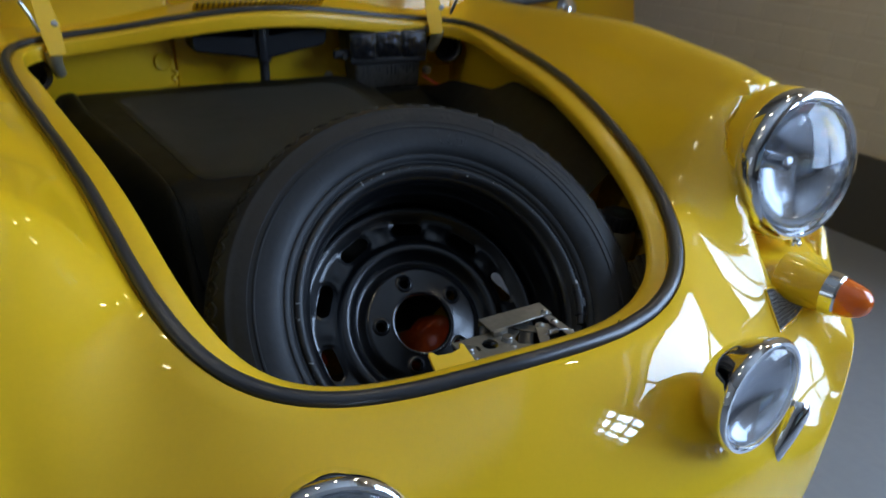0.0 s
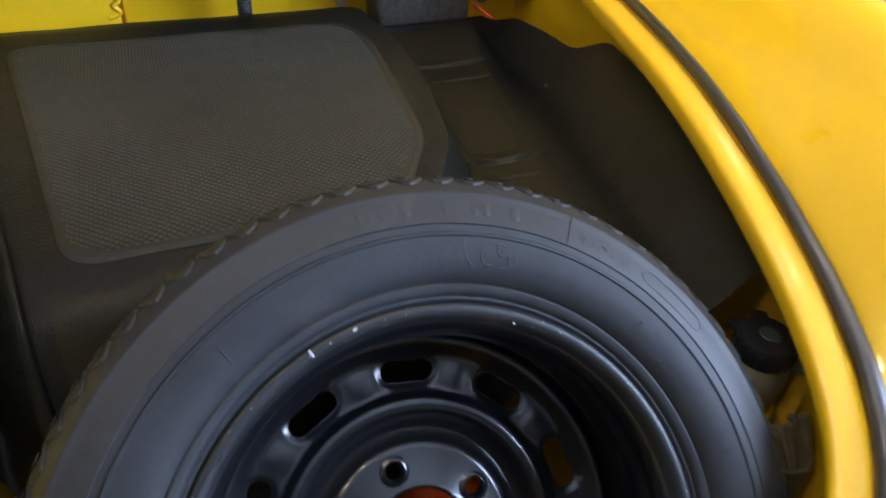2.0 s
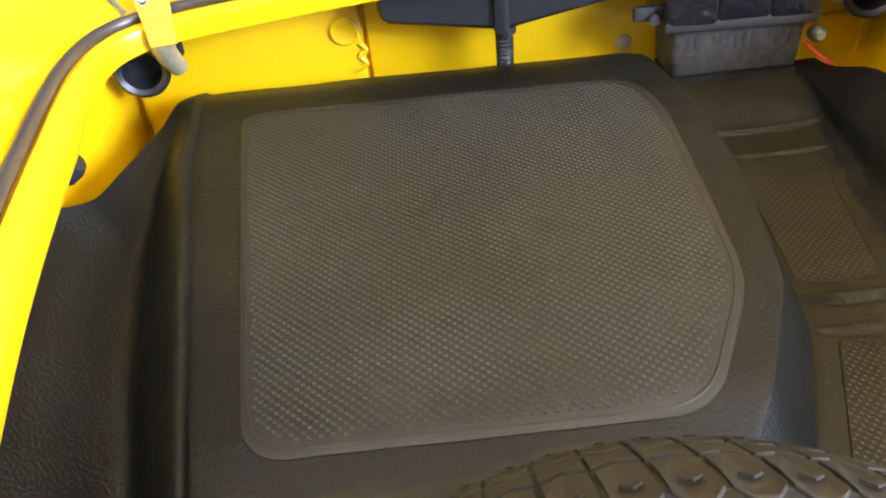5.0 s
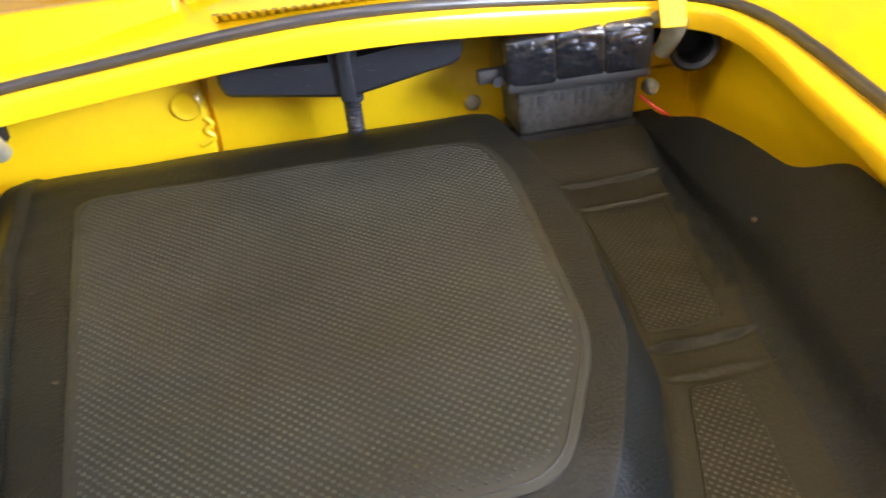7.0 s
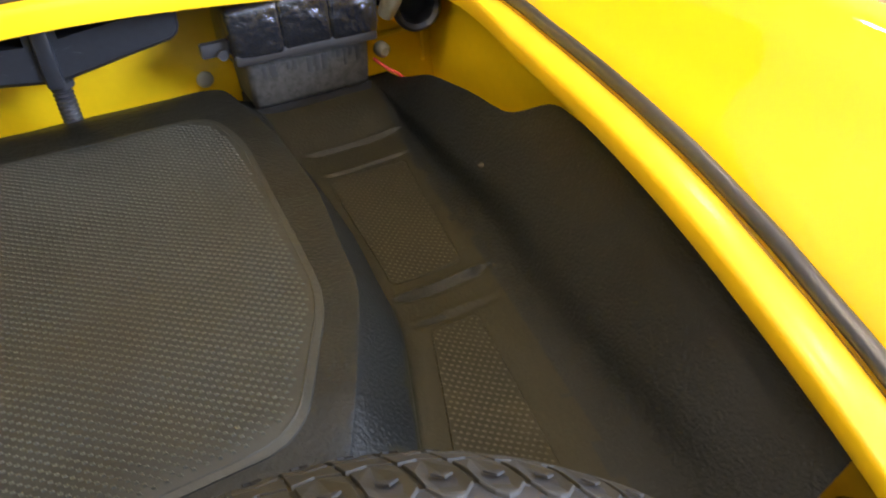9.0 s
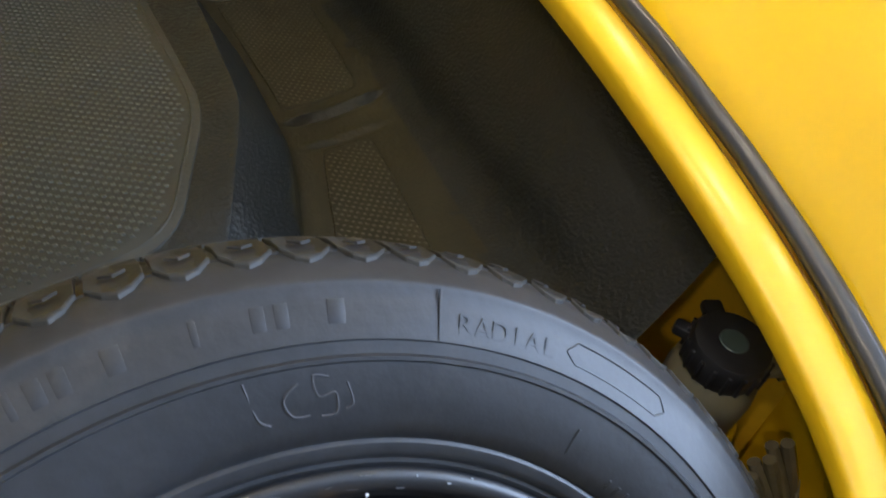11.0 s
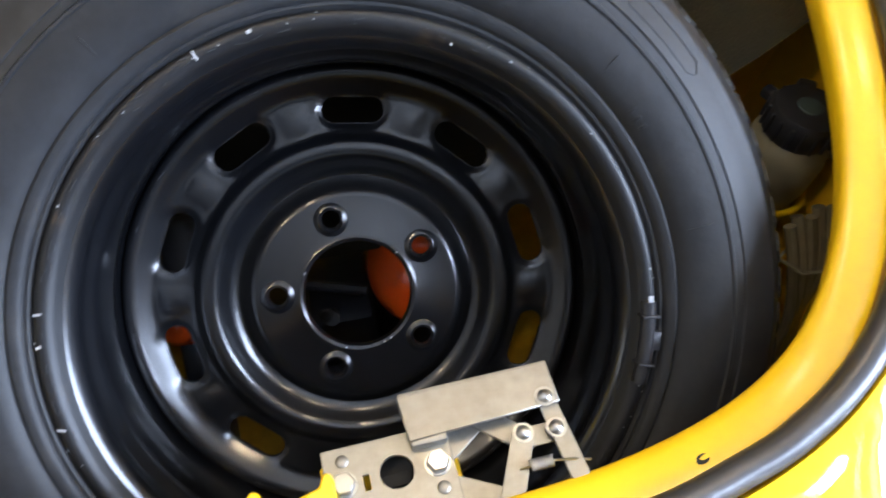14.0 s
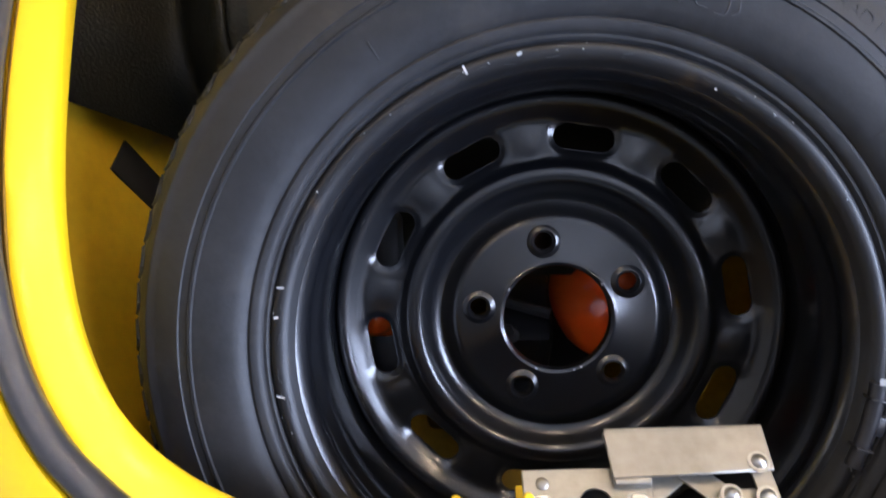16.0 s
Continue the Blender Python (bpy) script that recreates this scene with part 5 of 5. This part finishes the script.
part("wire", tube(smooth_line([(0.405, 0.872, 0.172), (0.418, 0.855, 0.160), (0.432, 0.840, 0.150), (0.446, 0.845, 0.125)], 6), 0.0026, n=8), M_WIRE, cable)
part("plug", lathe([(0, 0), (0.011, 0), (0.011, 0.012), (0.006, 0.018), (0, 0.018)], pose(0.420, 0.880, 0.182, 90, 0, 0), 20), M_TANK, cable)

# ---- air duct hanging under the cowl ----
duct = thing("air_duct", (0, 0.87, 0.23), "black plastic water trap under the cowl with a ribbed drain hose", "duct")


front = [(-0.158, 0.330), (-0.160, 0.275), (-0.152, 0.262), (-0.012, 0.240), (0.012, 0.240), (0.140, 0.262), (0.150, 0.272), (0.151, 0.330)]
trough = plate(front, 0.085, pose(0, 0.945, 0, 90, 0, 0), 0.005)
hollow = join(plate([(-0.147, 0.296), (-0.022, 0.288), (-0.022, 0.36), (-0.147, 0.36)], 0.085, pose(0, 0.936, 0, 90, 0, 0), 0), plate([(0.014, 0.290), (0.138, 0.303), (0.138, 0.36), (0.014, 0.36)], 0.085, pose(0, 0.936, 0, 90, 0, 0), 0))
part("trough", cut(trough, hollow), M_BLACK, duct, "black moulded plastic trough")
random.seed(8)
for k in range(9):
    x, z = random.uniform(-0.10, 0.11), random.uniform(0.262, 0.284)
    part("scuff", box(x, 0.8598, z, random.uniform(0.004, 0.014), 0.0006, random.uniform(0.0006, 0.0012), 0, pose(0, 0, 0, 0, random.uniform(-40, 40), 0)), M_STRAP, duct)
part("centre_rib", box(-0.004, 0.862, 0.285, 0.020, 0.02, 0.10, 0.005), M_BLACK, duct)
rings = [Vector((0.0, 0.868 + 0.006 * math.sin(k * 0.02), 0.243 - k * 0.0012)) for k in range(70)]
part("drain_hose", tube(rings, lambda u: 0.0105 + 0.0018 * math.sin(u * 2 * math.pi * 14), n=14), M_BLACK, duct, "ribbed black drain hose")
part("hose_clip", lathe([(0.011, 0), (0.014, 0.001), (0.014, 0.008), (0.011, 0.009)], pose(0.002, 0.868, 0.232), 20), M_BLACK, duct)

# ---- small things round the edge ----
knob = thing("rubber_buffer", (-0.492, 0.63, 0.22), "black rubber buffer on the side wall", "buffer")
part("buffer", lathe([(0.017, 0), (0.016, 0.014), (0.012, 0.022), (0, 0.025)], pose(-0.500, 0.632, 0.222, 0, 60, 0), 24), M_BLACK, knob)
part("buffer_screw", dome(pose(-0.482, 0.632, 0.2325, 0, 60, 0), 0.006, 0.003), M_BOLT, knob)
bottle = thing("fluid_reservoir", (0.385, 0.03, -0.02), "milky plastic fluid reservoir with a black screw cap", "reservoir")
BM = pose(0.375, 0.044, -0.02, 4, 4, 0)
part("bottle", lathe([(0, 0), (0.022, 0.0), (0.030, 0.020), (0.034, 0.045), (0.035, 0.075), (0.033, 0.088), (0.028, 0.096), (0.024, 0.10)], BM, 40), M_TANK, bottle)
cap = part("cap", lathe([(0.029, 0.096), (0.030, 0.098), (0.030, 0.118), (0.028, 0.122), (0.0, 0.123)], BM, 36), M_BLACK, bottle, "black ribbed screw cap")
for k in range(18):
    part("grip_rib", box(0, 0, 0, 0.004, 0.003, 0.020, 0.001, BM @ pose(0, 0, 0, 0, 0, k * 20) @ Matrix.Translation((0.0305, 0, 0.108))), M_BLACK, cap)
part("cap_tab", join(box(0, 0, 0, 0.022, 0.016, 0.010, 0.003, BM @ pose(0, 0, 0, 0, 0, 60) @ Matrix.Translation((0.034, 0, 0.112))), box(0, 0, 0, 0.016, 0.012, 0.010, 0.003, BM @ pose(0, 0, 0, 0, 0, 115) @ Matrix.Translation((0.034, 0, 0.110)))), M_BLACK, cap)
part("cap_disc", lathe([(0, 0.1235), (0.010, 0.1238), (0.011, 0.123)], BM, 24), surface("dull_green_plastic", (0.05, 0.075, 0.07), 0.35), cap)
part("nozzle", join(tube([(0.41, 0.025, 0.060), (0.435, 0.010, 0.062)], 0.008, n=12), lathe([(0.011, 0), (0.011, 0.008), (0.006, 0.010), (0.006, 0.02)], pose(0.425, 0.016, 0.061, 70, 0, 60), 16)), M_TANK, bottle)
part("holder", join(box(0.40, 0.055, 0.0, 0.02, 0.05, 0.10, 0.004), tube([BM @ Vector((0.037 * math.cos(a), 0.037 * math.sin(a), 0.03)) for a in np.linspace(0, 2 * math.pi, 24)], 0.003, n=6)), M_PAINT_IN, bottle)
hose = thing("hose_bundle", (0.385, -0.05, -0.10), "bundle of clear washer hoses tied together", "hose")
for k in range(5):
    dx = (k - 2) * 0.008
    part("hose", tube(smooth_line([(0.372 + dx, -0.03 + 0.006 * (k % 2), 0.035 + 0.004 * k), (0.378 + dx, -0.05, 0.0), (0.372 + dx * 0.7, -0.075 + 0.004 * k, -0.05), (0.35 + dx, -0.095, -0.12)], 5), 0.0052, n=8), M_PIPE, hose)
part("tie", tube([(0.350, -0.042, 0.008), (0.365, -0.058, 0.004), (0.385, -0.060, 0.004), (0.402, -0.048, 0.008), (0.385, -0.035, 0.010), (0.362, -0.034, 0.010)], 0.0018, closed=True, n=6), M_TANK, hose)
patch = thing("side_bracket", (-0.395, 0.15, -0.02), "dark square opening in the yellow side panel", "panel opening")
part("opening", box(-0.394, 0.150, 0.012, 0.004, 0.04, 0.070, 0.001, pose(0, 0, 0, 0, -20, 0)), M_DARK, patch)
# both side panels carry their shade as a darker yellow
side = part("side_panel", grid_mesh([[Vector((s * (1 - max(0.0, -y)), y, z - 0.9 * max(0.0, -y))) for s, z in ((-0.435, 0.17), (-0.425, 0.12), (-0.405, 0.04), (-0.365, -0.06), (-0.33, -0.15), (-0.31, -0.22))] for y in np.linspace(-0.15, 0.26, 14)]), M_PAINT_SHADED, car, "yellow inner wing beside the spare wheel")
side2 = part("side_panel", grid_mesh([[Vector((s, y, z)) for s, z in ((0.462, 0.19), (0.445, 0.13), (0.428, 0.04), (0.40, -0.06), (0.37, -0.15))] for y in np.linspace(0.0, 0.16, 8)]), M_PAINT_SHADED, car, "yellow inner wing beside the reservoir")

# ---- hanging lamps of the room ----
def pendant(x, y):
    p = thing("pendant_lamp", (x, y, 2.25 - Z0), "small warm hanging lamp under the ceiling", "lamp", "hanging lamps")
    part("cord", tube([(x, y, ROOF - Z0), (x, y, 2.42 - Z0)], 0.004), M_BLACK, p)
    part("shade", lathe([(0.02, 0.17), (0.05, 0.14), (0.10, 0.03), (0.105, 0.0), (0.10, 0.0), (0.045, 0.135)], pose(x, y, 2.25 - Z0), 28), M_BLACK, p)
    part("bulb", lathe([(0, 0.0), (0.025, 0.01), (0.033, 0.035), (0.02, 0.07), (0.012, 0.10)], pose(x, y, 2.25 - Z0), 20), M_LAMP, p)
    bulb = bpy.data.lights.new("bulb_light", "POINT")
    bulb.energy, bulb.color, bulb.shadow_soft_size = LAMP_WATTS, (1.0, 0.82, 0.55), 0.05
    glow = new("bulb_light", bulb)
    glow.location = (x, y, 2.22)


for x, y in ((0.15, 0.25), (0.95, 0.10), (1.35, 0.95), (1.45, -0.35), (-0.55, -0.15), (-1.05, -0.55)):
    pendant(x, y)

# ---- bricks of the near wall ----
wall_east = bpy.data.objects["wall_east"]
brick_bm = bmesh.new()
bmesh.ops.create_cube(brick_bm, size=1)
bmesh.ops.scale(brick_bm, verts=brick_bm.verts, vec=(0.012, 0.214, 0.068))
bmesh.ops.bevel(brick_bm, geom=brick_bm.edges[:], offset=0.003, segments=1, affect="EDGES")
brick_me = bpy.data.meshes.new("brick")
brick_bm.to_mesh(brick_me)
brick_bm.free()
brick_me.materials.append(M_BRICK)
row = 0
z = 0.345
while z < 1.45:
    y = 0.15 + (0.11 if row % 2 else 0.0)
    while y < 4.1:
        b = new("brick", brick_me)
        b.parent = wall_east
        b.location = Vector((X_WALL + 0.0042, y, z)) - ORIGIN[wall_east.name]
        y += 0.222
    z += 0.076
    row += 1
